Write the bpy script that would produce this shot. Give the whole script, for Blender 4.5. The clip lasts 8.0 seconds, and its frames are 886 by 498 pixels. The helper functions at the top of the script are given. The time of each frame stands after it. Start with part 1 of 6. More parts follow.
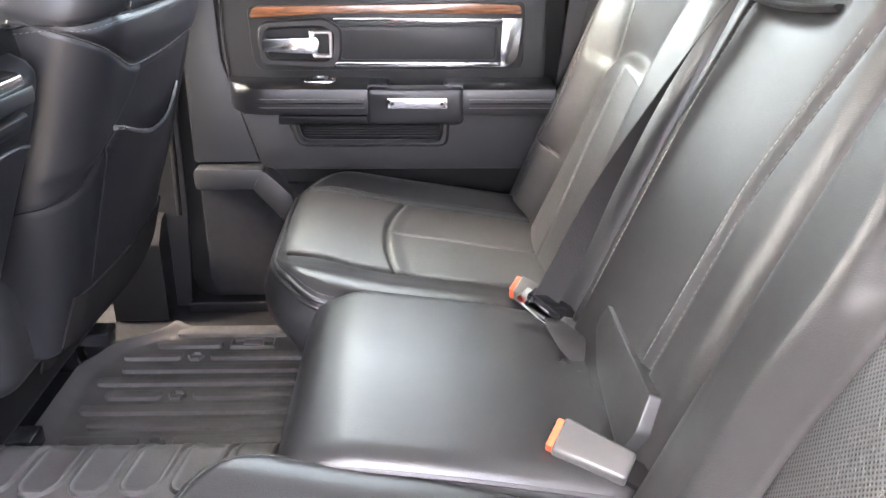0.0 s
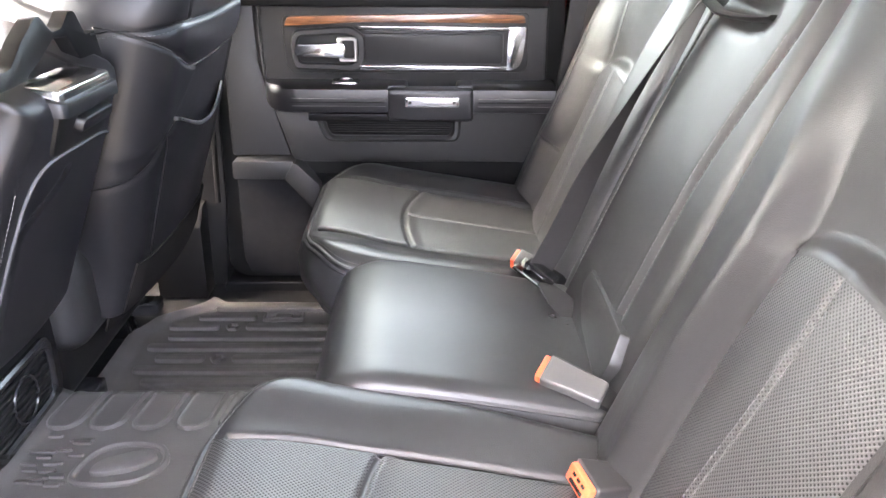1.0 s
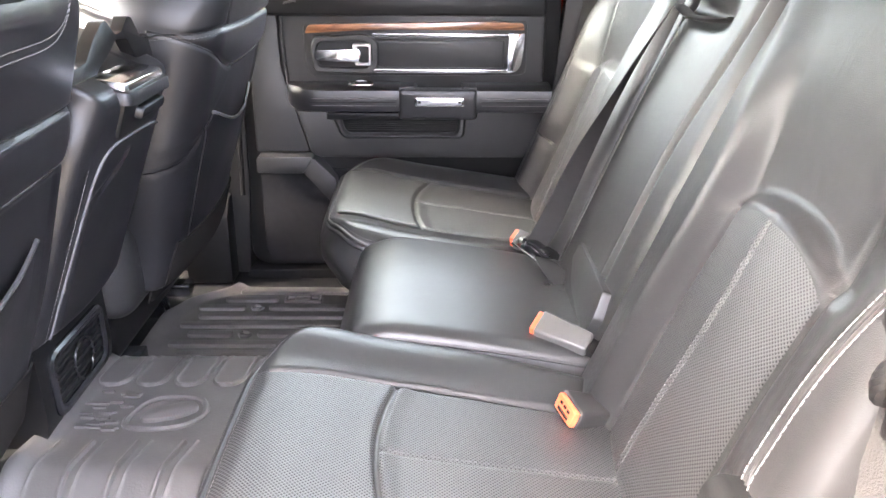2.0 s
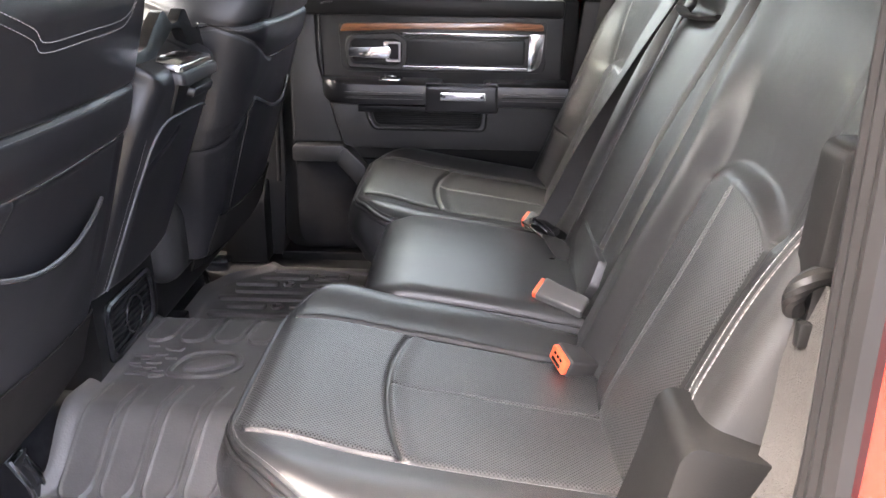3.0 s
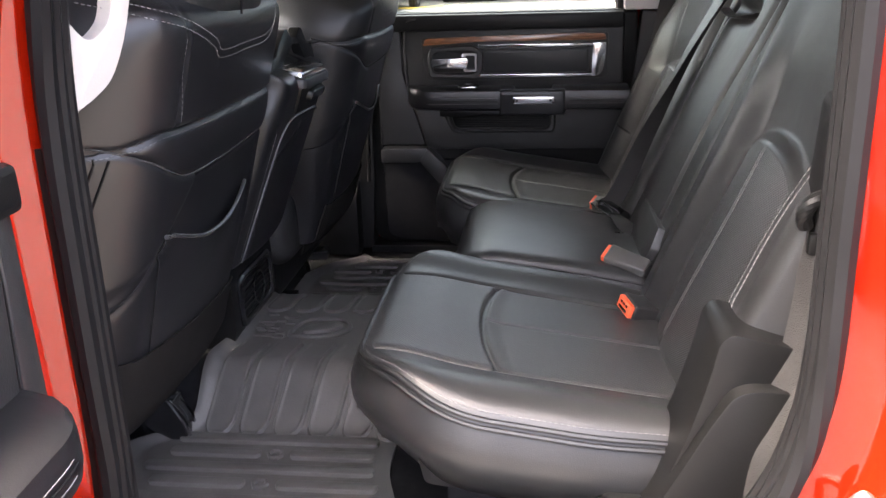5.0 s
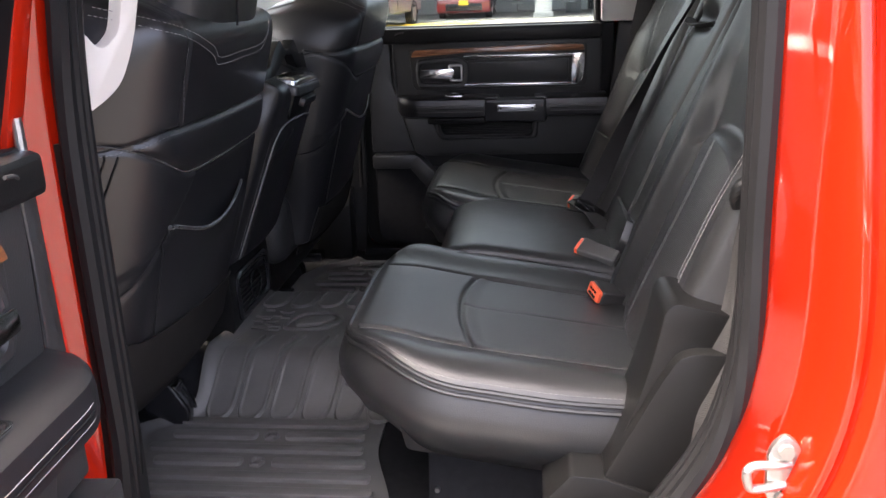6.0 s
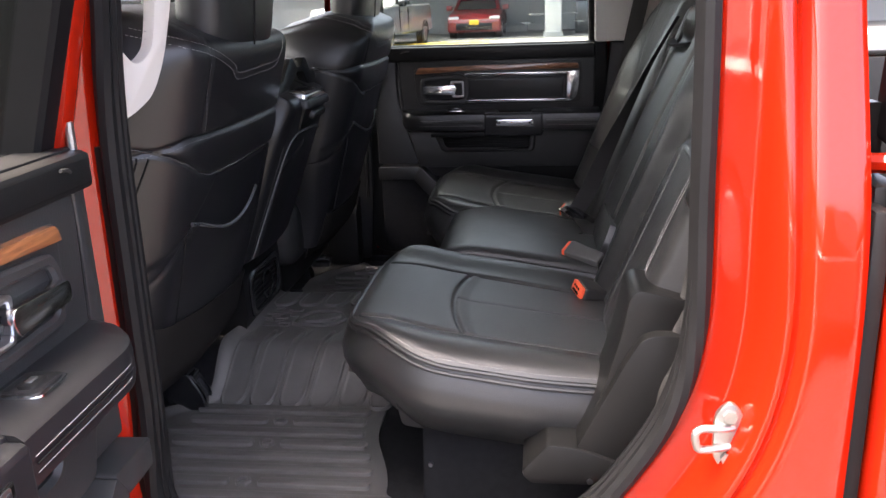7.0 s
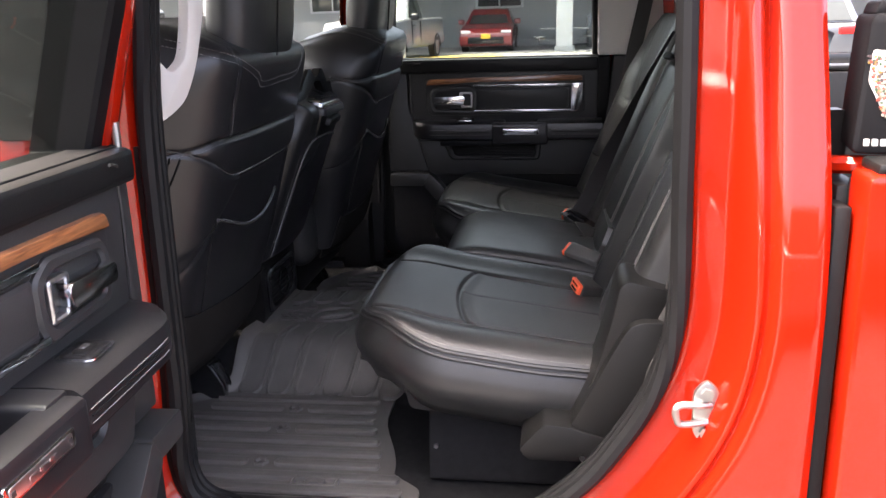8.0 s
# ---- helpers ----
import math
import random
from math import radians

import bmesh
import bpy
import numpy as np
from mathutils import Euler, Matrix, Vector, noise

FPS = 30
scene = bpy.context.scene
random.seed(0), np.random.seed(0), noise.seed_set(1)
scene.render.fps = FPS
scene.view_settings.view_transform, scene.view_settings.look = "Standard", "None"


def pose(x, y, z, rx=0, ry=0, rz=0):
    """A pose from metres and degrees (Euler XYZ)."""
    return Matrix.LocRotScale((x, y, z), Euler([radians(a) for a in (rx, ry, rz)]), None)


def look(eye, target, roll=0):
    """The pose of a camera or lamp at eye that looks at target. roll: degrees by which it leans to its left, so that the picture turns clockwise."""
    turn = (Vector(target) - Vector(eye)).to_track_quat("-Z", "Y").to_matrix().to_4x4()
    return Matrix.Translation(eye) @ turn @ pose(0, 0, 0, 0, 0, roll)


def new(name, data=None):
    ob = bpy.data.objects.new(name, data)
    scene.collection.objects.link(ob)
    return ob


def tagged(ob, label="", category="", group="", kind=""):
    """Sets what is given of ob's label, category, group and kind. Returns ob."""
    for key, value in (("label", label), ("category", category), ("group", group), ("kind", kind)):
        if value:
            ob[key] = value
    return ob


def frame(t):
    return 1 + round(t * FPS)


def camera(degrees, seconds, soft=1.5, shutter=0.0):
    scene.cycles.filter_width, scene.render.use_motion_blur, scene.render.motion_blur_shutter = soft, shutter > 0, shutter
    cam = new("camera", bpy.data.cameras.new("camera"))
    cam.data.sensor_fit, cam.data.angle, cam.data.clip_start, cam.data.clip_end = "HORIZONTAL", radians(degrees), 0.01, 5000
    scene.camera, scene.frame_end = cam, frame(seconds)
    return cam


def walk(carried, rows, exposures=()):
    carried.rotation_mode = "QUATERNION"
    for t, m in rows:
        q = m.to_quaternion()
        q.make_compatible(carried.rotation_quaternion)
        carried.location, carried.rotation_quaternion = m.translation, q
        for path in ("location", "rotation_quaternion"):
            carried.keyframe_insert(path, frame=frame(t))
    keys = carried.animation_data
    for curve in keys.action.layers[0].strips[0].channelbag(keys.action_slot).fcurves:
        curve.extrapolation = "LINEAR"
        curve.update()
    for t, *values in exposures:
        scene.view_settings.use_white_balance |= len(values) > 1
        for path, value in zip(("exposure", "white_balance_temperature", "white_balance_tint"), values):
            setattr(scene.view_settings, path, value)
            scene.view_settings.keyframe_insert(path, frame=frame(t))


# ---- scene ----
cam = camera(56.7, 8.0)
PATH = [
    (0, (-0.064, 0.041, 1.589), (0.0, 1.879, 0.803), 0.5),
    (0.5, (-0.055, -0.048, 1.61), (-0.008, 1.793, 0.828), 0.5),
    (1, (-0.062, -0.152, 1.611), (-0.034, 1.696, 0.846), 0.5),
    (1.5, (-0.072, -0.247, 1.618), (-0.052, 1.608, 0.87), 0.2),
    (2.8, (-0.043, -0.45, 1.605), (-0.061, 1.418, 0.89), 1.3),
    (3, (-0.035, -0.481, 1.604), (-0.099, 1.388, 0.895), 0.9),
    (3.2, (-0.029, -0.513, 1.601), (-0.158, 1.358, 0.907), 0.3),
    (3.5, (-0.026, -0.539, 1.597), (-0.222, 1.327, 0.905), -0.3),
    (4, (-0.04, -0.592, 1.594), (-0.266, 1.277, 0.918), -0.9),
    (4.5, (-0.058, -0.674, 1.597), (-0.286, 1.2, 0.937), -1.3),
    (5.8, (-0.029, -0.822, 1.593), (-0.242, 1.063, 0.959), -2.0),
    (6, (-0.012, -0.851, 1.591), (-0.232, 1.038, 0.973), -2.2),
    (6.5, (0.009, -0.923, 1.595), (-0.219, 0.973, 1.001), -2.2),
    (7, (0.03, -0.989, 1.598), (-0.214, 0.911, 1.022), -2.0),
    (7.5, (0.048, -1.046, 1.602), (-0.218, 0.856, 1.044), -2.1),
    (8, (0.051, -1.101, 1.6), (-0.218, 0.804, 1.055), -1.7),
]
EXPOSURES = [(t, e, k, 12) for t, e, k in ((0.0, 7.35, 7150), (0.5, 7.15, 7150), (1.2, 7.3, 7150), (1.7, 7.4, 7150), (2.8, 6.55, 7200), (3.6, 5.85, 7150), (4.7, 5.42, 7100), (5.8, 4.85, 6900), (6.6, 4.72, 6900), (8.0, 4.46, 6900))]
walk(cam, [(t, look(eye, target, roll)) for t, eye, target, roll in PATH], EXPOSURES)


# ---- world and light ----
world = bpy.data.worlds.new("sky")
scene.world = world
world.use_nodes = True
wn = world.node_tree
sky = wn.nodes.new("ShaderNodeTexSky")
sky.sky_type = "NISHITA"
sky.sun_disc = False
sky.sun_elevation, sky.sun_rotation = radians(66), radians(275)
sky.air_density, sky.dust_density, sky.ozone_density = 0.4, 9.0, 0.0
wn.nodes["Background"].inputs["Strength"].default_value = 0.15
wn.links.new(sky.outputs["Color"], wn.nodes["Background"].inputs["Color"])
sun = new("sun", bpy.data.lights.new("sun", "SUN"))
sun.data.energy, sun.data.angle, sun.data.color = 0.15, radians(60), (1.0, 0.99, 0.98)
sun.matrix_world = look((-5.06, 0.94, 12.2), (0, 0.5, 0.8))


# ---- materials ----
def material(name, colour, rough=0.5, metal=0.0, coat=0.0, grain=None, bump=None, mottle=0.0, mottle_scale=6.0, rough_vary=0.0, spec=0.5, crease=None):
    """A surface with slow mottling, fine grain and relief. grain, bump: (size per metre, strength)."""
    m = bpy.data.materials.new(name)
    m.use_nodes = True
    t = m.node_tree
    b = t.nodes["Principled BSDF"]
    b.inputs["Base Color"].default_value = (*colour, 1)
    b.inputs["Roughness"].default_value = rough
    b.inputs["Metallic"].default_value = metal
    b.inputs["Coat Weight"].default_value = coat
    b.inputs["Coat Roughness"].default_value = 0.04
    b.inputs["Specular IOR Level"].default_value = spec
    co = t.nodes.new("ShaderNodeTexCoord").outputs["Object"]
    if mottle or grain:
        mix = t.nodes.new("ShaderNodeMix")
        mix.data_type = "RGBA"
        mix.inputs["A"].default_value = (*[c * (1 - mottle) for c in colour], 1)
        mix.inputs["B"].default_value = (*[min(1, c * (1 + mottle)) for c in colour], 1)
        n1 = t.nodes.new("ShaderNodeTexNoise")
        n1.inputs["Scale"].default_value = mottle_scale
        n1.inputs["Detail"].default_value = 6
        t.links.new(co, n1.inputs["Vector"])
        t.links.new(n1.outputs["Fac"], mix.inputs["Factor"])
        t.links.new(mix.outputs["Result"], b.inputs["Base Color"])
        if rough_vary:
            r = t.nodes.new("ShaderNodeMapRange")
            r.inputs["To Min"].default_value, r.inputs["To Max"].default_value = rough - rough_vary, rough + rough_vary
            t.links.new(n1.outputs["Fac"], r.inputs["Value"])
            t.links.new(r.outputs["Result"], b.inputs["Roughness"])
    if bump:
        tex = t.nodes.new("ShaderNodeTexVoronoi" if len(bump) > 2 else "ShaderNodeTexNoise")
        tex.inputs["Scale"].default_value = bump[0]
        t.links.new(co, tex.inputs["Vector"])
        if bump[-1] == "grid":
            tex.voronoi_dimensions = "2D"
            tex.inputs["Randomness"].default_value = 0.0
            t.links.new(t.nodes.new("ShaderNodeUVMap").outputs["UV"], tex.inputs["Vector"])
            hole = t.nodes.new("ShaderNodeMapRange")
            hole.inputs["From Min"].default_value, hole.inputs["From Max"].default_value = 0.2, 0.34
            hole.inputs["To Min"].default_value, hole.inputs["To Max"].default_value = 0.25, 1.0
            t.links.new(tex.outputs["Distance"], hole.inputs["Value"])
            dark = t.nodes.new("ShaderNodeMix")
            dark.data_type = "RGBA"
            dark.inputs["A"].default_value = (*[c * 0.12 for c in colour], 1)
            t.links.new(hole.outputs["Result"], dark.inputs["Factor"])
            t.links.new(mix.outputs["Result"], dark.inputs["B"])
            t.links.new(dark.outputs["Result"], b.inputs["Base Color"])
            t.links.new(hole.outputs["Result"], b.inputs["Specular IOR Level"])
        bp = t.nodes.new("ShaderNodeBump")
        bp.inputs["Strength"].default_value = bump[1]
        bp.inputs["Distance"].default_value = 0.0012
        t.links.new(tex.outputs["Distance" if len(bump) > 2 else "Fac"], bp.inputs["Height"])
        t.links.new(bp.outputs["Normal"], b.inputs["Normal"])
        if crease:
            soft = t.nodes.new("ShaderNodeTexNoise")
            soft.inputs["Scale"].default_value, soft.inputs["Detail"].default_value, soft.inputs["Distortion"].default_value = crease[0], 4, 0.8
            t.links.new(co, soft.inputs["Vector"])
            b2 = t.nodes.new("ShaderNodeBump")
            b2.inputs["Strength"].default_value, b2.inputs["Distance"].default_value = crease[1], 0.006
            t.links.new(soft.outputs["Fac"], b2.inputs["Height"])
            t.links.new(b2.outputs["Normal"], bp.inputs["Normal"])
    return m


LEATHER = material("black leather", (0.02, 0.02, 0.02), 0.39, bump=(850, 0.16, 1), mottle=0.3, mottle_scale=9, rough_vary=0.1, crease=(16, 0.11))
# Copy of LEATHER, slightly lighter and glossier, to give the cushions more sheen.
CUSHION_LEATHER = material("glossier black leather", (0.024, 0.024, 0.024), 0.32, bump=(850, 0.16, 1), mottle=0.3, mottle_scale=9, rough_vary=0.1, crease=(16, 0.09))
PERF = material("perforated leather", (0.034, 0.034, 0.034), 0.37, bump=(1, 0.55, "grid"), mottle=0.2, mottle_scale=12, rough_vary=0.05)
VINYL = material("seat back vinyl", (0.01, 0.01, 0.0112), 0.36, bump=(850, 0.11, 1), mottle=0.25, mottle_scale=8, rough_vary=0.06, crease=(12, 0.07))
PLASTIC = material("grained black plastic", (0.008, 0.008, 0.008), 0.4, spec=0.25, bump=(600, 0.1, 1), mottle=0.2, rough_vary=0.06)
SOFT = material("soft-touch door panel", (0.026, 0.026, 0.026), 0.42, spec=0.36, bump=(500, 0.11, 1), mottle=0.2, rough_vary=0.06)
PIPING = material("shiny leather piping", (0.05, 0.05, 0.05), 0.2, mottle=0.2, mottle_scale=30)
GLOSSY = material("glossy dark plastic", (0.012, 0.012, 0.013), 0.18, mottle=0.2)
FABRIC = material("dark grey lining cloth", (0.015, 0.0135, 0.0125), 0.95, spec=0.1, bump=(900, 0.5), mottle=0.3, mottle_scale=30)
CARPET = material("black carpet", (0.014, 0.014, 0.015), 0.95, spec=0.1, bump=(700, 1.0), mottle=0.5, mottle_scale=60)
RUBBER = material("black rubber mat", (0.08, 0.0755, 0.072), 0.46, bump=(300, 0.25), mottle=0.45, mottle_scale=14, rough_vary=0.1)
FRAME = material("matt black window frame", (0.006, 0.006, 0.0065), 0.5, spec=0.08, mottle=0.2, mottle_scale=20)
SEAL = material("door seal rubber", (0.009, 0.009, 0.0095), 0.5, spec=0.16, mottle=0.25, mottle_scale=20)
CHROME = material("chrome", (0.56, 0.57, 0.58), 0.14, metal=1.0, mottle=0.05, mottle_scale=30)
SATIN = material("satin silver", (0.5, 0.5, 0.51), 0.3, metal=1.0, mottle=0.05)
STEEL = material("zinc plated steel", (0.42, 0.41, 0.39), 0.4, metal=1.0, mottle=0.2, mottle_scale=60)
THREAD = material("light grey thread", (0.24, 0.23, 0.225), 0.8, mottle=0.1)
DARK_THREAD = material("dark grey thread", (0.1, 0.1, 0.1), 0.8, mottle=0.1)
BEIGE = material("beige pillar trim", (0.58, 0.555, 0.515), 0.6, bump=(500, 0.15), mottle=0.06)
RED = material("red body paint", (0.285, 0.0098, 0.0026), 0.5, spec=0.0, coat=1.0, mottle=0.03, mottle_scale=2)
ORANGE = material("orange release button", (0.85, 0.12, 0.05), 0.4, mottle=0.05)
BUCKLE = material("dark buckle plastic", (0.022, 0.021, 0.021), 0.45, mottle=0.15, bump=(500, 0.1))
PALE_BUCKLE = material("light grey buckle plastic", (0.075, 0.073, 0.07), 0.36, mottle=0.1, bump=(500, 0.1))
WEB = material("belt webbing", (0.021, 0.0198, 0.019), 0.75, bump=(600, 0.8), mottle=0.15, mottle_scale=40)
HEADLINER = material("grey headliner", (0.45, 0.445, 0.43), 0.95, bump=(900, 0.3), mottle=0.05)


def wood_material():
    m = material("brown burl wood", (0.2, 0.075, 0.03), 0.3, coat=0.6)
    t = m.node_tree
    b = t.nodes["Principled BSDF"]
    co = t.nodes.new("ShaderNodeTexCoord")
    mp = t.nodes.new("ShaderNodeMapping")
    mp.inputs["Scale"].default_value = (8, 8, 90)
    w = t.nodes.new("ShaderNodeTexNoise")
    w.inputs["Scale"].default_value, w.inputs["Detail"].default_value, w.inputs["Distortion"].default_value = 2.2, 8, 0.6
    ramp = t.nodes.new("ShaderNodeValToRGB")
    ramp.color_ramp.elements[0].position, ramp.color_ramp.elements[0].color = 0.32, (0.09, 0.03, 0.012, 1)
    ramp.color_ramp.elements[1].position, ramp.color_ramp.elements[1].color = 0.68, (0.34, 0.14, 0.055, 1)
    t.links.new(co.outputs["Object"], mp.inputs["Vector"])
    t.links.new(mp.outputs["Vector"], w.inputs["Vector"])
    t.links.new(w.outputs["Fac"], ramp.inputs["Fac"])
    t.links.new(ramp.outputs["Color"], b.inputs["Base Color"])
    return m


WOOD = wood_material()


def glass_material(name, tint, rough=0.0):
    m = bpy.data.materials.new(name)
    m.use_nodes = True
    t = m.node_tree
    b = t.nodes["Principled BSDF"]
    tr = t.nodes.new("ShaderNodeBsdfTransparent")
    tr.inputs["Color"].default_value = (*tint, 1)
    gl = t.nodes.new("ShaderNodeBsdfGlossy")
    gl.inputs["Roughness"].default_value = rough
    fr = t.nodes.new("ShaderNodeLayerWeight")
    fr.inputs["Blend"].default_value = 0.5
    pw = t.nodes.new("ShaderNodeMath")
    pw.operation = "POWER"
    pw.inputs[1].default_value = 4.0
    t.links.new(fr.outputs["Facing"], pw.inputs[0])
    sc = t.nodes.new("ShaderNodeMath")
    sc.operation = "MULTIPLY_ADD"
    sc.inputs[1].default_value, sc.inputs[2].default_value = 0.9, 0.04
    t.links.new(pw.outputs["Value"], sc.inputs[0])
    mx = t.nodes.new("ShaderNodeMixShader")
    t.links.new(sc.outputs["Value"], mx.inputs["Fac"])
    t.links.new(tr.outputs["BSDF"], mx.inputs[1])
    t.links.new(gl.outputs["BSDF"], mx.inputs[2])
    t.links.new(mx.outputs["Shader"], t.nodes["Material Output"].inputs["Surface"])
    t.nodes.remove(b)
    return m


GLASS = glass_material("clear window glass", (0.9, 0.93, 0.91))
TINTED = glass_material("green tinted window glass", (0.61, 0.66, 0.64))


# ---- mesh helpers ----
def part(name, geo, mat, parent=None, label="", angle=35, uv=None):
    """Link geometry (a bmesh, or a pair of vertices and faces) as one mesh object, under parent where one is given."""
    me = bpy.data.meshes.new(name)
    if isinstance(geo, tuple):
        me.from_pydata([tuple(v) for v in geo[0]], [], geo[1])
        bm = bmesh.new()
        bm.from_mesh(me)
    else:
        bm = geo
    bmesh.ops.recalc_face_normals(bm, faces=bm.faces)
    bm.to_mesh(me)
    bm.free()
    if uv:
        layer = me.uv_layers.new(name="cells")
        for loop in me.loops:
            layer.data[loop.index].uv = uv[loop.vertex_index]
    me.materials.append(mat)
    me.shade_smooth()
    me.set_sharp_from_angle(angle=radians(angle))
    ob = new(name, me)
    if parent:
        ob.parent = parent
    if label:
        tagged(ob, label)
    return ob


def thing(name, label, category, group="", kind="", at=(0, 0, 0)):
    ob = new(name)
    ob.empty_display_size = 0.05
    return tagged(ob, label, category, group, kind)


def join(*geos):
    vs, fs = [], []
    for v, f in geos:
        o = len(vs)
        vs.extend(v)
        fs.extend([tuple(i + o for i in face) for face in f])
    return vs, fs


def tube(pts, r, n=8, closed=False, flat=1.0):
    """A round rod along a line of points. flat squeezes it along its second axis."""
    pts = [Vector(p) for p in pts]
    vs, fs = [], []
    k = len(pts)
    up = Vector((0.13, 0.21, 0.97))
    for i, p in enumerate(pts):
        a = pts[(i - 1) % k] if closed or i else p
        b = pts[(i + 1) % k] if closed or i < k - 1 else p
        d = (b - a).normalized()
        x = d.cross(up)
        if x.length < 1e-3:
            x = d.cross(Vector((1, 0, 0)))
        x.normalize()
        y = x.cross(d)
        for j in range(n):
            c = 2 * math.pi * j / n
            vs.append(p + x * r * math.cos(c) + y * r * flat * math.sin(c))
    for i in range(k if closed else k - 1):
        for j in range(n):
            a, b = i * n + j, i * n + (j + 1) % n
            c, d = ((i + 1) % k) * n + (j + 1) % n, ((i + 1) % k) * n + j
            fs.append((a, b, c, d))
    if not closed:
        fs.append(tuple(range(n)))
        fs.append(tuple((k - 1) * n + j for j in range(n)))
    return vs, fs


def smooth_line(pts, n=40, closed=False):
    """Catmull-Rom through the points."""
    pts = [Vector(p) for p in pts]
    out = []
    k = len(pts)
    segs = k if closed else k - 1
    per = max(2, n // segs)
    for i in range(segs):
        get = (lambda j: pts[j % k]) if closed else (lambda j: pts[max(0, min(k - 1, j))])
        a, b, c, d = get(i - 1), get(i), get(i + 1), get(i + 2)
        for j in range(per):
            t = j / per
            out.append(0.5 * ((2 * b) + (c - a) * t + (2 * a - 5 * b + 4 * c - d) * t * t + (3 * b - a - 3 * c + d) * t ** 3))
    if not closed:
        out.append(pts[-1])
    return out


def resample(pts, step):
    pts = [Vector(p) for p in pts]
    out, carry = [pts[0]], 0.0
    for a, b in zip(pts, pts[1:]):
        l = (b - a).length
        s = step - carry
        while s <= l:
            out.append(a.lerp(b, s / l))
            s += step
        carry = l - (s - step)
    return out


def stitches(pts, length=0.006, gap=0.004, r=0.0011):
    """Thread showing as short dashes along a line."""
    pts = resample(pts, (length + gap) / 2)
    return join(*[tube([pts[i], pts[i].lerp(pts[i + 1], 2 * length / (length + gap))], r, 4) for i in range(0, len(pts) - 1, 2)])


def along(table, x):
    """A smooth reading of a short table of (x, value)."""
    x = max(table[0][0], min(table[-1][0], x))
    i = max(k for k in range(len(table) - 1) if table[k][0] <= x)
    (a, p), (b, q) = table[i], table[i + 1]
    h, t = b - a, (x - a) / (b - a)
    m0 = (q - table[i - 1][1]) / (b - table[i - 1][0]) if i else (q - p) / h
    m1 = (table[i + 2][1] - p) / (table[i + 2][0] - a) if i + 2 < len(table) else (q - p) / h
    return p * (1 + 2 * t) * (1 - t) ** 2 + m0 * h * t * (1 - t) ** 2 + q * t * t * (3 - 2 * t) + m1 * h * t * t * (t - 1)


def rounded(poly, r, n=5):
    """A 2D polygon with its corners rounded; r is a radius or one radius a corner."""
    out = []
    k = len(poly)
    for i in range(k):
        p = Vector(poly[i])
        a, b = Vector(poly[i - 1]), Vector(poly[(i + 1) % k])
        rr = r[i] if isinstance(r, (list, tuple)) else r
        d1, d2 = (a - p), (b - p)
        c = min(rr, d1.length * 0.49, d2.length * 0.49)
        if c < 1e-5:
            out.append(p)
            continue
        s, e = p + d1.normalized() * c, p + d2.normalized() * c
        for j in range(n + 1):
            t = j / n
            out.append(s * (1 - t) ** 2 + p * 2 * t * (1 - t) + e * t * t)
    return out


def inset(poly, d):
    k = len(poly)
    area = sum(poly[i - 1][0] * poly[i][1] - poly[i][0] * poly[i - 1][1] for i in range(k))
    sg = 1 if area > 0 else -1
    out = []
    for i in range(k):
        a, p, b = Vector(poly[i - 1]), Vector(poly[i]), Vector(poly[(i + 1) % k])
        t = (b - a)
        if t.length < 1e-9:
            out.append(p)
            continue
        t.normalize()
        out.append(p + Vector((-t.y, t.x)) * d * sg)
    return out


def slab(poly, d0, d1, bevel, mp, back=True):
    """A plate of the outline poly (2D) between the depths d0 and d1, its front edge rounded. mp(a, depth, b) gives the place."""
    while bevel > 1e-4:
        q = inset(poly, bevel)
        if all((Vector(q[i]) - Vector(q[i - 1])).dot(Vector(poly[i]) - Vector(poly[i - 1])) > -1e-12 for i in range(len(poly))):
            break
        bevel *= 0.7
    rings = [(poly, d0), (poly, d1 - (bevel if d1 > d0 else -bevel))]
    sg = 1 if d1 > d0 else -1
    if bevel:
        rings += [(inset(poly, bevel * 0.3), d1 - sg * bevel * 0.3), (inset(poly, bevel), d1)]
    k = len(poly)
    vs = [mp(p[0], d, p[1]) for ring, d in rings for p in ring]
    fs = []
    for r in range(len(rings) - 1):
        for i in range(k):
            j = (i + 1) % k
            fs.append((r * k + i, r * k + j, (r + 1) * k + j, (r + 1) * k + i))
    fs.append(tuple((len(rings) - 1) * k + i for i in range(k)))
    if back:
        fs.append(tuple(range(k)))
    return vs, fs


def frame_slab(outer, inner, d0, d1, bevel, mp):
    """A flat frame: outer and inner outlines with as many points each."""
    k = len(outer)
    sg = 1 if d1 > d0 else -1
    rings = [(outer, d0), (outer, d1 - sg * bevel), (inset(outer, bevel), d1), (inset(inner, -bevel), d1), (inner, d1 - sg * bevel), (inner, d0)]
    vs = [mp(p[0], d, p[1]) for ring, d in rings for p in ring]
    fs = []
    for r in range(len(rings)):
        q = (r + 1) % len(rings)
        for i in range(k):
            j = (i + 1) % k
            fs.append((r * k + i, r * k + j, q * k + j, q * k + i))
    return vs, fs


def xyz(a, d, b):
    return Vector((a, d, b))


def box(x0, x1, y0, y1, z0, z1, r=0.004, seg=2):
    bm = bmesh.new()
    bmesh.ops.create_cube(bm, size=1)
    for v in bm.verts:
        v.co = Vector(((x0 + x1) / 2 + v.co.x * (x1 - x0), (y0 + y1) / 2 + v.co.y * (y1 - y0), (z0 + z1) / 2 + v.co.z * (z1 - z0)))
    if r:
        bmesh.ops.bevel(bm, geom=bm.edges[:], offset=r, segments=seg, affect="EDGES", profile=0.5)
    return bm


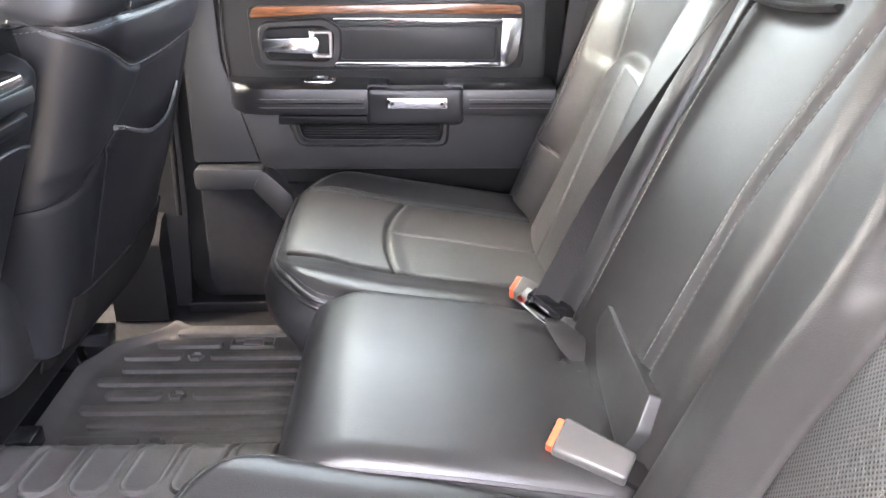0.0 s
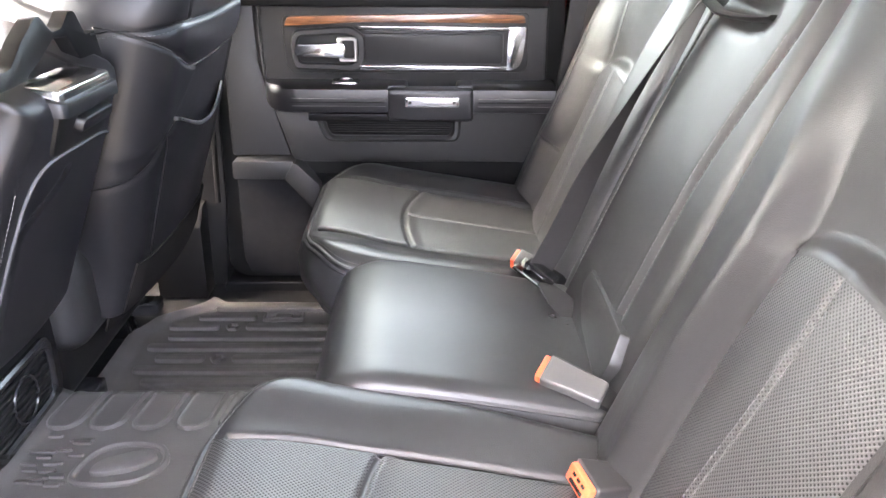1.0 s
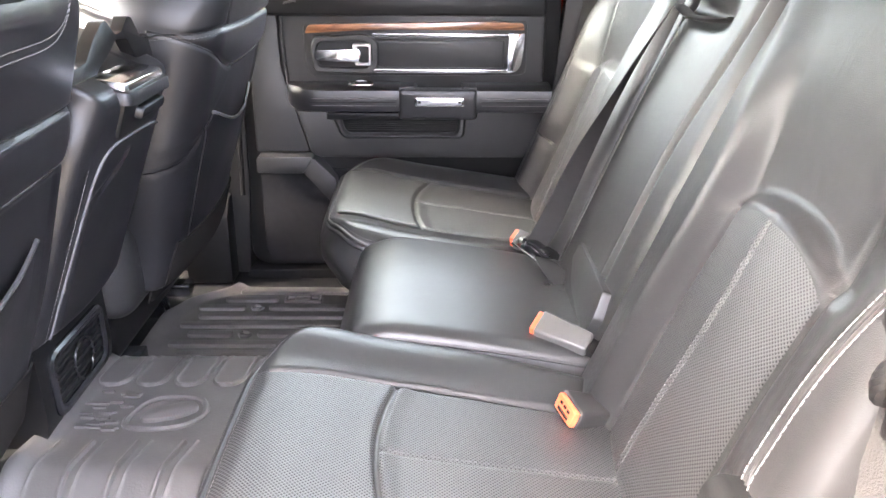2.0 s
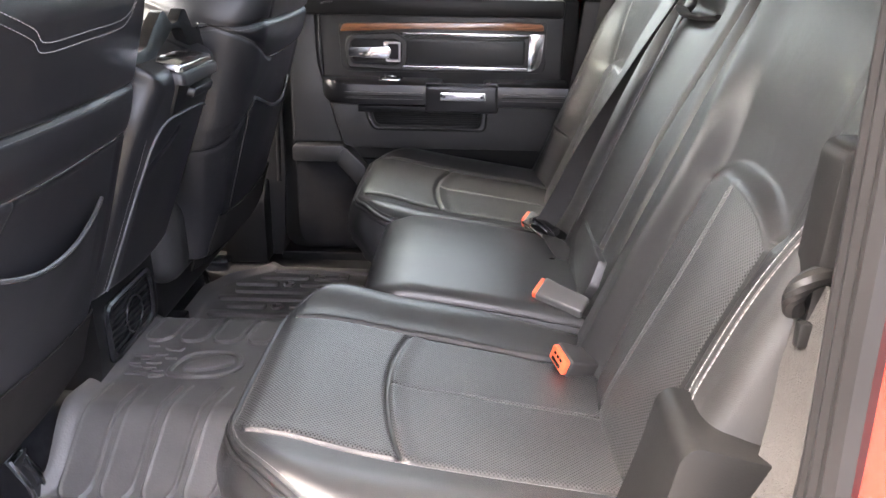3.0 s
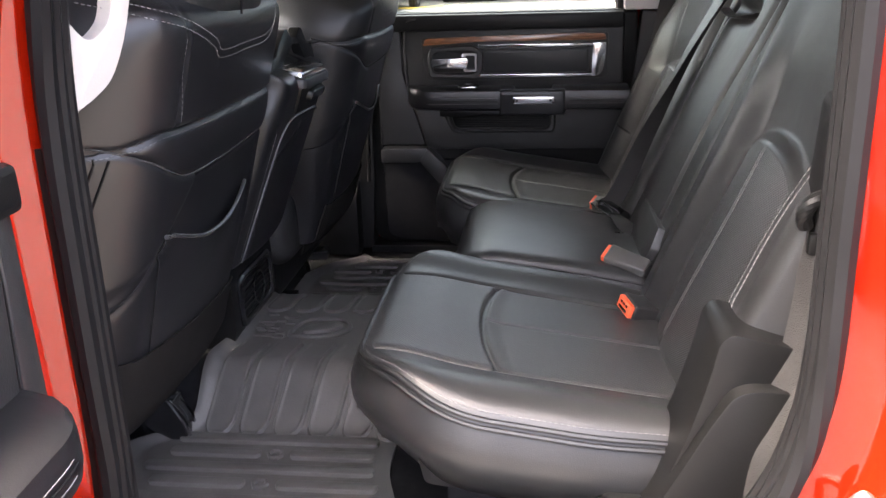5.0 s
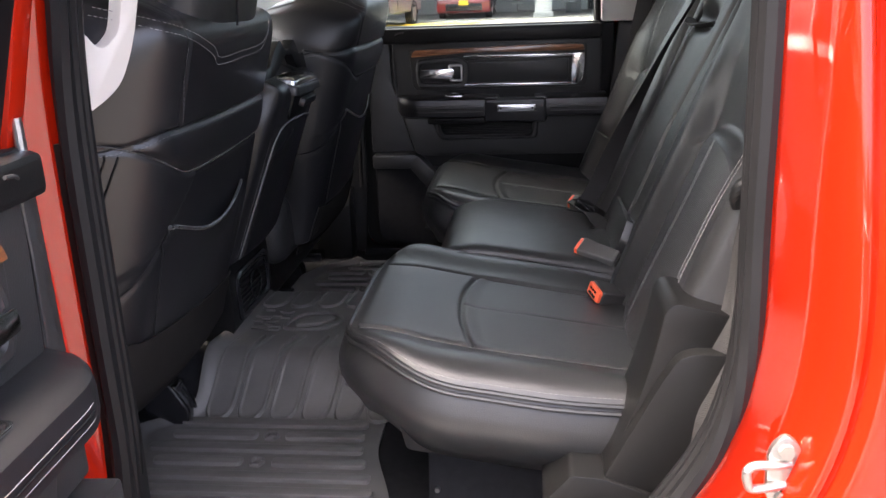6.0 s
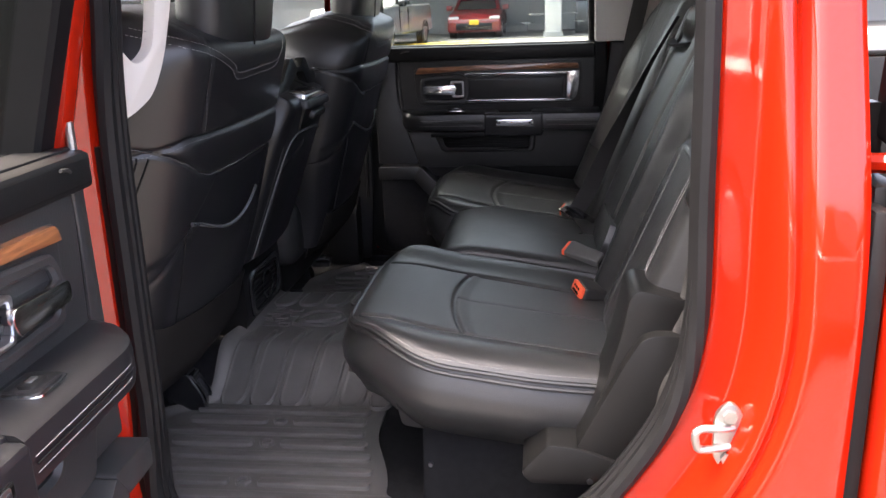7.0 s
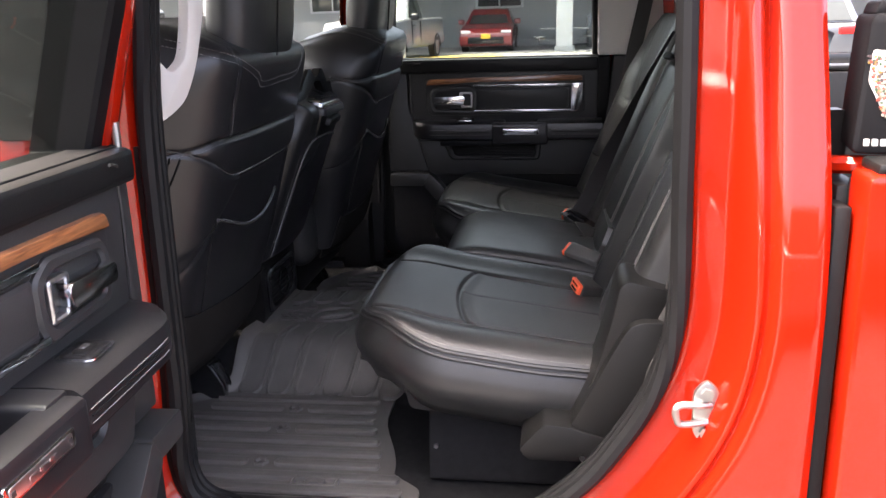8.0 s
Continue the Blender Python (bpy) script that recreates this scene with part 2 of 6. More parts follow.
def moved(bm, m):
    bmesh.ops.transform(bm, matrix=m, verts=bm.verts)
    return bm


def smoothstep(a, b, x):
    t = max(0.0, min(1.0, (x - a) / (b - a)))
    return t * t * (3 - 2 * t)


class Pad:
    """An upholstered form: a sheet over (u, v) in metres that stands out along n, rolls off at its edges and has walls round it.
    lo(u), hi(u): the edges across; rise(u, v): relief above the flat; roll: the edge's radius."""

    def __init__(self, o, u, v, n, length, lo, hi, rise, roll, thick, bulge=0.01, tuck=0.0):
        self.o, self.u, self.v, self.n = Vector(o), Vector(u).normalized(), Vector(v).normalized(), Vector(n).normalized()
        self.length, self.lo, self.hi, self.rise, self.roll, self.thick, self.bulge, self.tuck = length, lo, hi, rise, roll, thick, bulge, tuck
        self.knots = lambda u: ()

    def height(self, u, v):
        lo, hi = self.lo(u), self.hi(u)
        r = self.roll
        d = min(u, self.length - u, v - lo, hi - v)
        h = self.rise(u, v)
        if d < r:
            k = 1 - max(0.0, d) / r
            h -= r * (1 - math.sqrt(max(0.0, 1 - k * k))) * 0.75
        return h

    def at(self, u, v, lift=0.0):
        return self.o + self.u * u + self.v * v + self.n * (self.height(u, v) + lift)

    def line(self, uv, lift=0.0, n=60):
        flat = smooth_line([(a, b, 0) for a, b in uv], n) if len(uv) > 2 else [Vector((uv[0][0] + (uv[1][0] - uv[0][0]) * i / n, uv[0][1] + (uv[1][1] - uv[0][1]) * i / n, 0)) for i in range(n + 1)]
        return [self.at(p.x, p.y, lift) for p in flat]

    def geometry(self, nu=70, nv=80):
        us = [self.length * i / nu for i in range(nu + 1)]
        vs, fs = [], []
        for u in us:
            lo, hi = self.lo(u), self.hi(u)
            stops = [lo, *[min(max(k, lo), hi) for k in self.knots(u)], hi]
            segs = len(stops) - 1
            for j in range(nv + 1):
                q = min(segs - 1, j * segs // nv)
                f = j * segs / nv - q
                vs.append(self.at(u, stops[q] + (stops[q + 1] - stops[q]) * f))
        w = nv + 1
        for i in range(nu):
            for j in range(nv):
                fs.append((i * w + j, i * w + j + 1, (i + 1) * w + j + 1, (i + 1) * w + j))
        loop = [j for j in range(w)] + [i * w + nv for i in range(1, nu + 1)] + [nu * w + j for j in range(nv - 1, -1, -1)] + [i * w for i in range(nu - 1, 0, -1)]
        k = len(loop)
        c = sum((vs[i] for i in loop), Vector()) / k
        prev = loop
        rows = 6
        for r in range(1, rows + 1):
            f = r / rows
            start = len(vs)
            for q, i in enumerate(loop):
                p = vs[i]
                t = vs[loop[(q + 1) % k]] - vs[loop[q - 1]]
                out = t.cross(self.n)
                out -= self.n * out.dot(self.n)
                if out.length > 1e-9:
                    out.normalize()
                if out.dot(p - c) < 0:
                    out = -out
                vs.append(p - self.n * self.thick * f + out * (self.bulge * math.sin(math.pi * min(1, f * 1.15)) - self.tuck * f * f))
            for q in range(k):
                a, b = prev[q], prev[(q + 1) % k]
                fs.append((a, b, start + (q + 1) % k, start + q))
            prev = list(range(start, start + k))
        fs.append(tuple(prev))
        return vs, fs


def groove(d, width, depth):
    """Depth of a sewn seam at the distance d from its line."""
    return -depth * math.exp(-(d / width) ** 2)


YC = 0.885          # the truck's middle line
FLOOR = 0.752


# ---- the cab: floor, walls, roof ----
def bump_floor(y):
    return 0.104 * smoothstep(0.552, 0.69, y) * (1 - smoothstep(1.0, 1.15, y))


def sheet(fn, nu, nv):
    vs = [fn(i / nu, j / nv) for i in range(nu + 1) for j in range(nv + 1)]
    w = nv + 1
    return vs, [(i * w + j, i * w + j + 1, (i + 1) * w + j + 1, (i + 1) * w + j) for i in range(nu) for j in range(nv)]


def solid(fn, nu, nv, thick, axis=(0, 0, -1)):
    """A sheet with thickness along axis."""
    v, f = sheet(fn, nu, nv)
    n = len(v)
    a = Vector(axis) * thick
    v2 = [p + a for p in v]
    w = nv + 1
    loop = [j for j in range(w)] + [i * w + nv for i in range(1, nu + 1)] + [nu * w + j for j in range(nv - 1, -1, -1)] + [i * w for i in range(nu - 1, 0, -1)]
    k = len(loop)
    return v + v2, f + [tuple(reversed([i + n for i in q])) for q in f] + [(loop[i], loop[(i + 1) % k], loop[(i + 1) % k] + n, loop[i] + n) for i in range(k)]


floor = part("floor", solid(lambda a, b: Vector((-1.95 + 2.45 * a, 0.02 + 1.73 * b, FLOOR + bump_floor(0.02 + 1.73 * b))), 4, 120, 0.05), CARPET)
tagged(floor, "black carpeted cab floor with a raised tunnel", "floor", kind="structure")

# the door opening's outline on the near side: (x, z), from the top at the rear round to the top in front
OPENING = [(0.205, 1.86), (0.217, 1.61), (0.222, 1.397), (0.224, 1.2), (0.199, 1.079), (0.143, 0.977), (0.087, 0.908), (0.0, 0.838), (-0.1, 0.8), (-0.25, 0.787), (-0.45, 0.785),
           (-0.55, 0.797), (-0.585, 0.87), (-0.578, 1.05), (-0.576, 1.229), (-0.572, 1.45), (-0.558, 1.6), (-0.52, 1.86), (-0.45, 1.9), (0.15, 1.9)]
LOOP = [(p.x, p.z) for p in smooth_line([(a, 0, b) for a, b in OPENING], 120, True)]


def ring(offset):
    return inset(LOOP, -offset)


def flange(p, off):
    """How far inboard the flange lies: deeper along the centre pillar."""
    return 0.085 * smoothstep(-0.38, -0.53, p[0]) * (1 - smoothstep(0.02, 0.062, off))


def tumble(z):
    """How far the side leans in above the shoulder line."""
    return 0.55 * max(0.0, min(z, 1.42) - 1.18) ** 2 + 0.26 * max(0.0, z - 1.42)


def rim_sweep(profile, mp=xyz):
    """Carry a profile of (outward offset, y) round the door opening."""
    k = len(LOOP)
    vs, fs = [], []
    for o, y in profile:
        vs += [mp(p[0], y + tumble(p[1]) * smoothstep(0.05, 0.1, o) + (flange(p, o) if mp is xyz else 0.0), p[1]) for p in ring(o)]
    for r in range(len(profile) - 1):
        for i in range(k):
            j = (i + 1) % k
            fs.append((r * k + i, r * k + j, (r + 1) * k + j, (r + 1) * k + i))
    return vs, fs


def side_panel(mp, profile, x0, x1, z0, z1, y_end):
    v, f = rim_sweep(profile, mp)
    k = len(LOOP)
    last = ring(profile[-1][0])
    c = Vector((-0.16, 1.3))
    ends = []
    for p in last:
        d = Vector(p) - c
        s = min((x1 - c.x) / d.x if d.x > 0 else (x0 - c.x) / d.x if d.x < 0 else 9e9, (z1 - c.y) / d.y if d.y > 0 else (z0 - c.y) / d.y if d.y < 0 else 9e9)
        q = c + d * max(1.0, s)
        if q.x > x1 - 0.005:
            q.x -= 0.008 + 0.05 * max(0.0, q.y - 1.35) ** 1.15
        ends.append(q)
    steps = (0.15, 0.3, 0.45, 0.6, 0.75, 0.88, 0.96, 1.0)
    for n, t in enumerate(steps):
        base = len(v)
        for p, q in zip(last, ends):
            g = Vector(p).lerp(q, t)
            turn = 0.012 * smoothstep(0.72, 1.0, t) ** 2 if q.x > 0.2 else 0.0
            v.append(mp(g.x, y_end + tumble(g.y) + turn, g.y))
        for i in range(k):
            j = (i + 1) % k
            f.append((base - k + i, base - k + j, base + j, base + i))
    base = len(v) - k
    base2 = len(v)
    for i in range(k):
        p = v[base + i]
        v.append(p + (mp(0, 0.05, 0) - mp(0, 0, 0)))
        f.append((base + i, base + (i + 1) % k, base2 + (i + 1) % k, base2 + i))
    return v, f


def mirror(x, y, z):
    return Vector((x, 2 * YC - y, z))


JAMB = [(0.004, 0.012), (0.02, 0.003), (0.05, -0.002), (0.056, -0.005), (0.06, -0.012), (0.066, -0.032), (0.073, -0.052), (0.079, -0.064), (0.084, -0.069), (0.089, -0.07), (0.093, -0.066), (0.097, -0.066), (0.1, -0.074), (0.105, -0.081), (0.112, -0.0845), (0.12, -0.085)]
cab_side = part("cab_side", side_panel(xyz, JAMB, -0.64, 0.399, 0.42, 1.96, -0.085), RED, angle=50)
tagged(cab_side, "glossy red painted cab side round the open rear doorway", "truck body", kind="structure")
far_side = part("cab_side", side_panel(mirror, JAMB, -0.64, 0.399, 0.42, 1.96, -0.085), RED, angle=50)
tagged(far_side, "glossy red painted cab side beyond the closed door", "truck body", kind="structure")


def rim_tube(y, off, r, flat, mp=xyz):
    return tube([mp(p[0], y + (flange(p, off) if mp is xyz else 0.0), p[1]) for p in ring(off)], r, 8, True, flat)


for mp, label in ((xyz, "black rubber seal round the open doorway"), (mirror, "black rubber seal behind the closed door")):
    seal = thing("door_seal", label, "door seal", kind="structure")
    part("seal_bulb", rim_tube(0.0, -0.002, 0.013, 1.0, mp), SEAL, seal)
    part("seal_lip", rim_tube(0.016, -0.008, 0.008, 1.0, mp), SEAL, seal)
    part("seal_lip", rim_tube(0.034, -0.006, 0.008, 1.0, mp), SEAL, seal)

# inner walls behind the trims, rear wall and roof
rear_wall = part("wall_rear", slab(rounded([(0.23, 0.7), (1.54, 0.7), (1.54, 1.52), (0.23, 1.52)], 0.02), 0.0, 0.03, 0.004, lambda a, d, b: Vector((0.36 + 0.1 * smoothstep(0.9, 1.52, b) - d, a, b))), CARPET)
tagged(rear_wall, "black carpet-lined rear wall of the cab", "wall", kind="structure")
upper = thing("window_rear", "rear window with a dark frame above the bench", "window", kind="structure")
po = rounded([(0.27, 1.5), (1.50, 1.5), (1.45, 1.93), (0.32, 1.93)], 0.05)
pi = rounded([(0.34, 1.6), (1.43, 1.6), (1.39, 1.87), (0.38, 1.87)], 0.05)
part("window_frame", frame_slab(po, pi, 0.0, 0.03, 0.005, lambda a, d, b: Vector((0.47 - 0.1 * (b - 1.5) - d, a, b))), HEADLINER, upper)
pane = part("pane", slab(pi, 0.012, 0.017, 0, lambda a, d, b: Vector((0.47 - 0.1 * (b - 1.5) - d, a, b))), TINTED, upper)
pane.visible_shadow = False
for mp, lab in ((xyz, "rounded red rear corner of the cab"), (mirror, "rounded red rear corner of the cab beyond the bench")):
    corner = part("cab_corner", solid(lambda a, b: mp(0.382 + 0.05 * math.sin(a * math.pi / 2) - 0.05 * max(0.0, 0.5 + 1.43 * b - 1.35) ** 1.15, -0.05 + tumble(0.5 + 1.43 * b) * (1 - a) + 0.35 * a, 0.5 + 1.43 * b), 10, 24, 0.01, (-1, 0, 0)), RED)
    tagged(corner, lab, "truck body", kind="structure")
ceiling = part("ceiling", solid(lambda a, b: Vector((-1.25 + 1.72 * a, 0.02 + 1.73 * b, 1.93 + 0.03 * math.sin(math.pi * b))), 8, 16, 0.02), HEADLINER)
tagged(ceiling, "light grey cloth headliner", "ceiling", kind="structure")
roof = part("roof", solid(lambda a, b: Vector((-1.3 + 1.8 * a, -0.06 + 1.89 * b, 1.955 + 0.04 * math.sin(math.pi * b))), 8, 16, 0.012), RED)
tagged(roof, "red painted steel cab roof", "roof", kind="structure")


# ---- rear doors ----
def rear_door(mp, s_start, label, pane_mat=TINTED, tumble=0.1):
    """A rear door in its own measures: s along from the hinge, d into the cab, z up."""
    door = thing("rear_door", label, "car door", group="rear doors")

    def P(name, geo, mat, parent=door, lab="", angle=35):
        return part(name, geo, mat, parent, lab, angle)

    def rect(s0, s1, z0, z1, r=0.01):
        return rounded([(s0, z0), (s1, z0), (s1, z1), (s0, z1)], r)

    # outer skin and inner steel
    P("outer_skin", slab(rounded([(s_start - 0.02, 0.62), (0.80, 0.62), (0.82, 1.0), (0.79, 1.448), (s_start - 0.02, 1.448)], 0.02), -0.16, -0.085, 0.004, mp), RED, lab="red painted outer skin")
    body = rounded([(s_start, 0.78), (0.5, 0.78), (0.64, 0.88), (0.752, 1.04), (0.775, 1.2), (0.77, 1.462), (s_start + 0.02, 1.462), (s_start + 0.012, 1.2)], [0.06, 0.06, 0.05, 0.05, 0.02, 0.01, 0.01, 0.05])
    P("inner_panel", slab(body, -0.085, -0.02, 0.01, mp), PLASTIC)
    # the upper panel, its belt rail and corner line
    up = rounded([(0.125, 1.20), (0.733, 1.20), (0.733, 1.462), (0.105, 1.462)], [0.01, 0.01, 0.02, 0.02])
    P("upper_panel", slab(up, -0.03, 0.0, 0.008, mp), SOFT)
    P("belt_rail", slab(rect(max(0.02, s_start + 0.005), 0.733, 1.418, 1.464, 0.012), -0.03, 0.008, 0.012, mp), PLASTIC)
    P("belt_weatherstrip", slab(rect(max(0.02, s_start + 0.005), 0.733, 1.455, 1.467, 0.003), -0.06, -0.012, 0.004, mp), SEAL, lab="black weatherstrip along the glass")
    # the trim field: wood, chrome, inlay
    P("trim_field", slab(rounded([(0.168, 1.278), (0.69, 1.282), (0.69, 1.408), (0.162, 1.398)], [0.03, 0.02, 0.012, 0.012]), -0.002, 0.004, 0.003, mp), SOFT)
    wood = rounded([(0.168, 1.379), (0.33, 1.388), (0.682, 1.388), (0.68, 1.404), (0.6, 1.408), (0.175, 1.399)], [0.004, 0.03, 0.003, 0.012, 0.03, 0.014])
    P("wood_trim", slab(wood, 0.0, 0.012, 0.006, mp), WOOD, lab="brown wood trim strip")
    P("chrome_trim", slab(rect(0.325, 0.68, 1.371, 1.3795, 0.002), 0.0, 0.012, 0.003, mp), CHROME, lab="bright chrome strip")
    P("chrome_trim", slab(rect(0.325, 0.652, 1.288, 1.2965, 0.002), 0.0, 0.012, 0.003, mp), CHROME, lab="bright chrome strip")
    P("chrome_trim", slab(rounded([(0.645, 1.288), (0.664, 1.29), (0.677, 1.305), (0.682, 1.34), (0.684, 1.381), (0.646, 1.379), (0.645, 1.33)], [0.001, 0.01, 0.01, 0.01, 0.002, 0.002, 0.01]), 0.0, 0.013, 0.004, mp), CHROME, lab="bright chrome end piece")
    P("inlay", slab(rect(0.335, 0.638, 1.299, 1.366, 0.01), 0.0, 0.009, 0.007, mp), SOFT, lab="padded dark inlay")
    # inner handle
    bez = rounded([(0.185, 1.288), (0.325, 1.283), (0.34, 1.31), (0.34, 1.36), (0.31, 1.38), (0.19, 1.372), (0.178, 1.35)], 0.012)
    bi = rounded([(0.198, 1.303), (0.312, 1.300), (0.322, 1.32), (0.322, 1.352), (0.3, 1.362), (0.2, 1.358), (0.192, 1.34)], 0.01)
    hb = P("handle_bezel", frame_slab(bez, bi, -0.005, 0.012, 0.004, mp), SOFT)
    P("handle_cup", slab(bi, -0.02, -0.012, 0.002, mp), GLOSSY, hb)
    h = P("handle", slab(rounded([(0.19, 1.318), (0.292, 1.314), (0.3, 1.334), (0.294, 1.345), (0.192, 1.342)], 0.008), 0.004, 0.026, 0.007, mp), CHROME, lab="chrome pull handle")
    P("handle_pivot", frame_slab(rounded([(0.284, 1.305), (0.322, 1.305), (0.322, 1.356), (0.278, 1.356)], 0.006), rounded([(0.292, 1.311), (0.316, 1.311), (0.316, 1.350), (0.288, 1.350)], 0.004), 0.0, 0.016, 0.002, mp), SATIN, h)
    # armrest in three pieces with stitched seams
    arm = []
    for s0, s1, zt in ((0.118, 0.39, 1.265), (0.57, 0.745, 1.265)):
        pad_geo = rest(mp, s0, s1, zt, s0 < 0.2)
        arm.append(P("armrest_pad", pad_geo, VINYL, lab="stitched leather armrest"))
        for k, dz in enumerate((0.026, 0.034, 0.042)):
            ln = [mp(s0 + 0.012 + (s1 - s0 - 0.02) * i / 30, rest_depth(s0 + (s1 - s0) * i / 30, s0 < 0.2) + 0.0012, zt - dz) for i in range(31)]
            part("stitching", stitches(ln, 0.006, 0.0015, 0.0005) if k != 1 else tube(ln, 0.0012, 5), THREAD if k != 1 else SEAL, arm[-1])
    P("pull_cup", slab(rounded([(0.388, 1.19), (0.572, 1.19), (0.572, 1.26), (0.388, 1.26)], 0.012), 0.045, 0.082, 0.012, mp), VINYL)
    P("cup_floor", slab(rect(0.388, 0.572, 1.19, 1.205, 0.004), -0.01, 0.05, 0.003, mp), GLOSSY)
    for s0, s1 in ((0.385, 0.43), (0.535, 0.575)):
        P("cup_shoulder", slab(rect(s0, s1, 1.2, 1.264, 0.008), -0.01, 0.06, 0.006, mp), VINYL)
    edge_line = smooth_line([(0.15, 0.012, 1.452), (0.125, 0.008, 1.447), (0.116, 0.002, 1.43), (0.112, 0.0, 1.35), (0.118, 0.0, 1.262)], 40)
    P("panel_edge", tube([mp(q.x, q.y, q.z) for q in edge_line], 0.0022, 6), BUCKLE, lab="thin grey edge of the upper panel")
    plate = P("badge_plate", slab(rect(0.425, 0.542, 1.222, 1.243, 0.005), 0.08, 0.0845, 0.002, mp), CHROME, lab="bright metal badge plate")
    P("badge_field", slab(rect(0.432, 0.535, 1.2255, 1.2395, 0.003), 0.0835, 0.0855, 0.001, mp), SATIN, plate)
    for s0, s1, zz, mt in ((0.434, 0.44, 0.003, BUCKLE), (0.527, 0.533, 0.003, BUCKLE), (0.462, 0.474, 0.0022, SATIN), (0.478, 0.49, 0.0022, SATIN), (0.494, 0.506, 0.0022, SATIN)):
        P("badge_bar", slab(rect(s0, s1, 1.2325 - zz, 1.2325 + zz, 0.001), 0.0845, 0.0862, 0.0005, mp), mt, plate)
    # Dark slab put in for the shadowed gap under the armrest's front.
    P("armrest_gap_shade", slab(rect(0.215, 0.41, 1.183, 1.2, 0.005), 0.0, 0.05, 0.004, mp), SEAL)
    P("side_trim", slab(rounded([(max(0.03, s_start + 0.008), 1.09), (0.163, 1.09), (0.126, 1.215), (0.104, 1.30), (0.10, 1.425), (max(0.03, s_start + 0.008), 1.425)], 0.008), -0.03, -0.006, 0.005, mp), SOFT)
    # window switch
    sw = P("switch_frame", slab(rect(0.268, 0.328, 0, 0.048, 0.012), 0.0, 0.003, 0.0015, lambda a, d, b: mp(a, 0.008 + b, 1.2655 + d)), CHROME, lab="window switch in a bright frame")
    P("switch_plate", slab(rect(0.2722, 0.3238, 0.0042, 0.0438, 0.009), 0.0, 0.0042, 0.001, lambda a, d, b: mp(a, 0.008 + b, 1.2655 + d)), GLOSSY, sw)
    P("switch_toggle", slab(rect(0.291, 0.305, 0.02, 0.027, 0.002), 0.006, 0.0085, 0.001, lambda a, d, b: mp(a, 0.008 + b, 1.2655 + d)), SATIN, sw)
    P("switch_key", slab(rect(0.284, 0.312, 0.014, 0.034, 0.005), 0.0, 0.007, 0.003, lambda a, d, b: mp(a, 0.008 + b, 1.2655 + d)), PLASTIC, sw)
    # lower panel: speaker recess, map pocket and ledge
    low = rounded([(0.13, 1.215), (0.738, 1.215), (0.742, 1.105), (0.712, 1.08), (0.2, 1.079), (0.17, 1.085)], [0.01, 0.01, 0.03, 0.03, 0.02, 0.01])
    P("lower_panel", slab(low, -0.03, 0.006, 0.005, mp), SOFT)
    ro = rounded([(0.215, 1.207), (0.55, 1.207), (0.545, 1.128), (0.245, 1.128)], [0.005, 0.005, 0.02, 0.02])
    ri = rounded([(0.238, 1.207), (0.532, 1.207), (0.527, 1.142), (0.256, 1.142)], [0.005, 0.005, 0.015, 0.015])
    P("speaker_surround", frame_slab(ro, ri, 0.0, 0.016, 0.006, mp), SOFT)
    grille = P("speaker_grille", slab(ri, -0.004, 0.006, 0.001, mp), PLASTIC)
    for i in range(11):
        z = 1.147 + i * 0.0052
        P("grille_slat", slab(rect(0.258, 0.525, z, z + 0.0028, 0.001), 0.005, 0.0085, 0.001, mp), PLASTIC, grille)
    P("pocket_ledge", slab(rounded([(max(0.035, s_start + 0.01), 1.044), (0.152, 1.044), (0.176, 1.086), (max(0.035, s_start + 0.01), 1.086)], 0.01), -0.04, 0.03, 0.009, mp), SOFT)
    P("pocket_ledge", slab(rounded([(0.15, 1.046), (0.204, 0.984), (0.23, 0.955), (0.23, 1.03), (0.174, 1.086)], 0.01), -0.04, 0.032, 0.009, mp), SOFT)
    P("pocket_panel", slab(rounded([(max(0.035, s_start + 0.01), 0.79), (0.42, 0.79), (0.42, 1.04), (max(0.035, s_start + 0.01), 1.05)], [0.05, 0.02, 0.02, 0.02]), -0.03, -0.008, 0.006, mp), CARPET)
    # window: frame, run channel and glass
    wo = rounded([(s_start + 0.008, 1.46), (0.77, 1.46), (0.745, 1.9), (s_start + 0.06, 1.9)], [0.005, 0.005, 0.07, 0.07])
    wi = rounded([(s_start + 0.05, 1.463), (0.715, 1.463), (0.70, 1.865), (s_start + 0.092, 1.865)], [0.005, 0.005, 0.05, 0.05])
    tilt = lambda a, d, b: mp(a, d + tumble * max(0.0, b - 1.47), b)
    win = P("window_frame", frame_slab(wo, wi, -0.11, -0.03, 0.006, tilt), FRAME)
    p = P("pane", slab(inset(wi, -0.01), -0.08, -0.075, 0, tilt), pane_mat, win, "tinted glass pane")
    p.visible_shadow = False
    P("frame_edge", slab(rounded([(s_start - 0.016, 1.40), (s_start + 0.012, 1.40), (s_start + 0.062, 1.9), (s_start + 0.03, 1.9)], 0.004), -0.1, -0.042, 0.004, tilt), RED, win, "red painted frame edge")
    P("lock_pin", tube([mp(0.075, -0.012, 1.46), mp(0.075, -0.012, 1.482), mp(0.075, -0.012, 1.484), mp(0.075, -0.012, 1.496)], 0.0055, 10), SATIN, lab="slim silver lock pin")
    return door


def rest_depth(s, front):
    """How far the armrest stands into the cab at s."""
    d = 0.078
    if front:
        d *= math.sqrt(max(0.0, 1 - (1 - min(1.0, (s - 0.118) / 0.085)) ** 2.2))
    return d


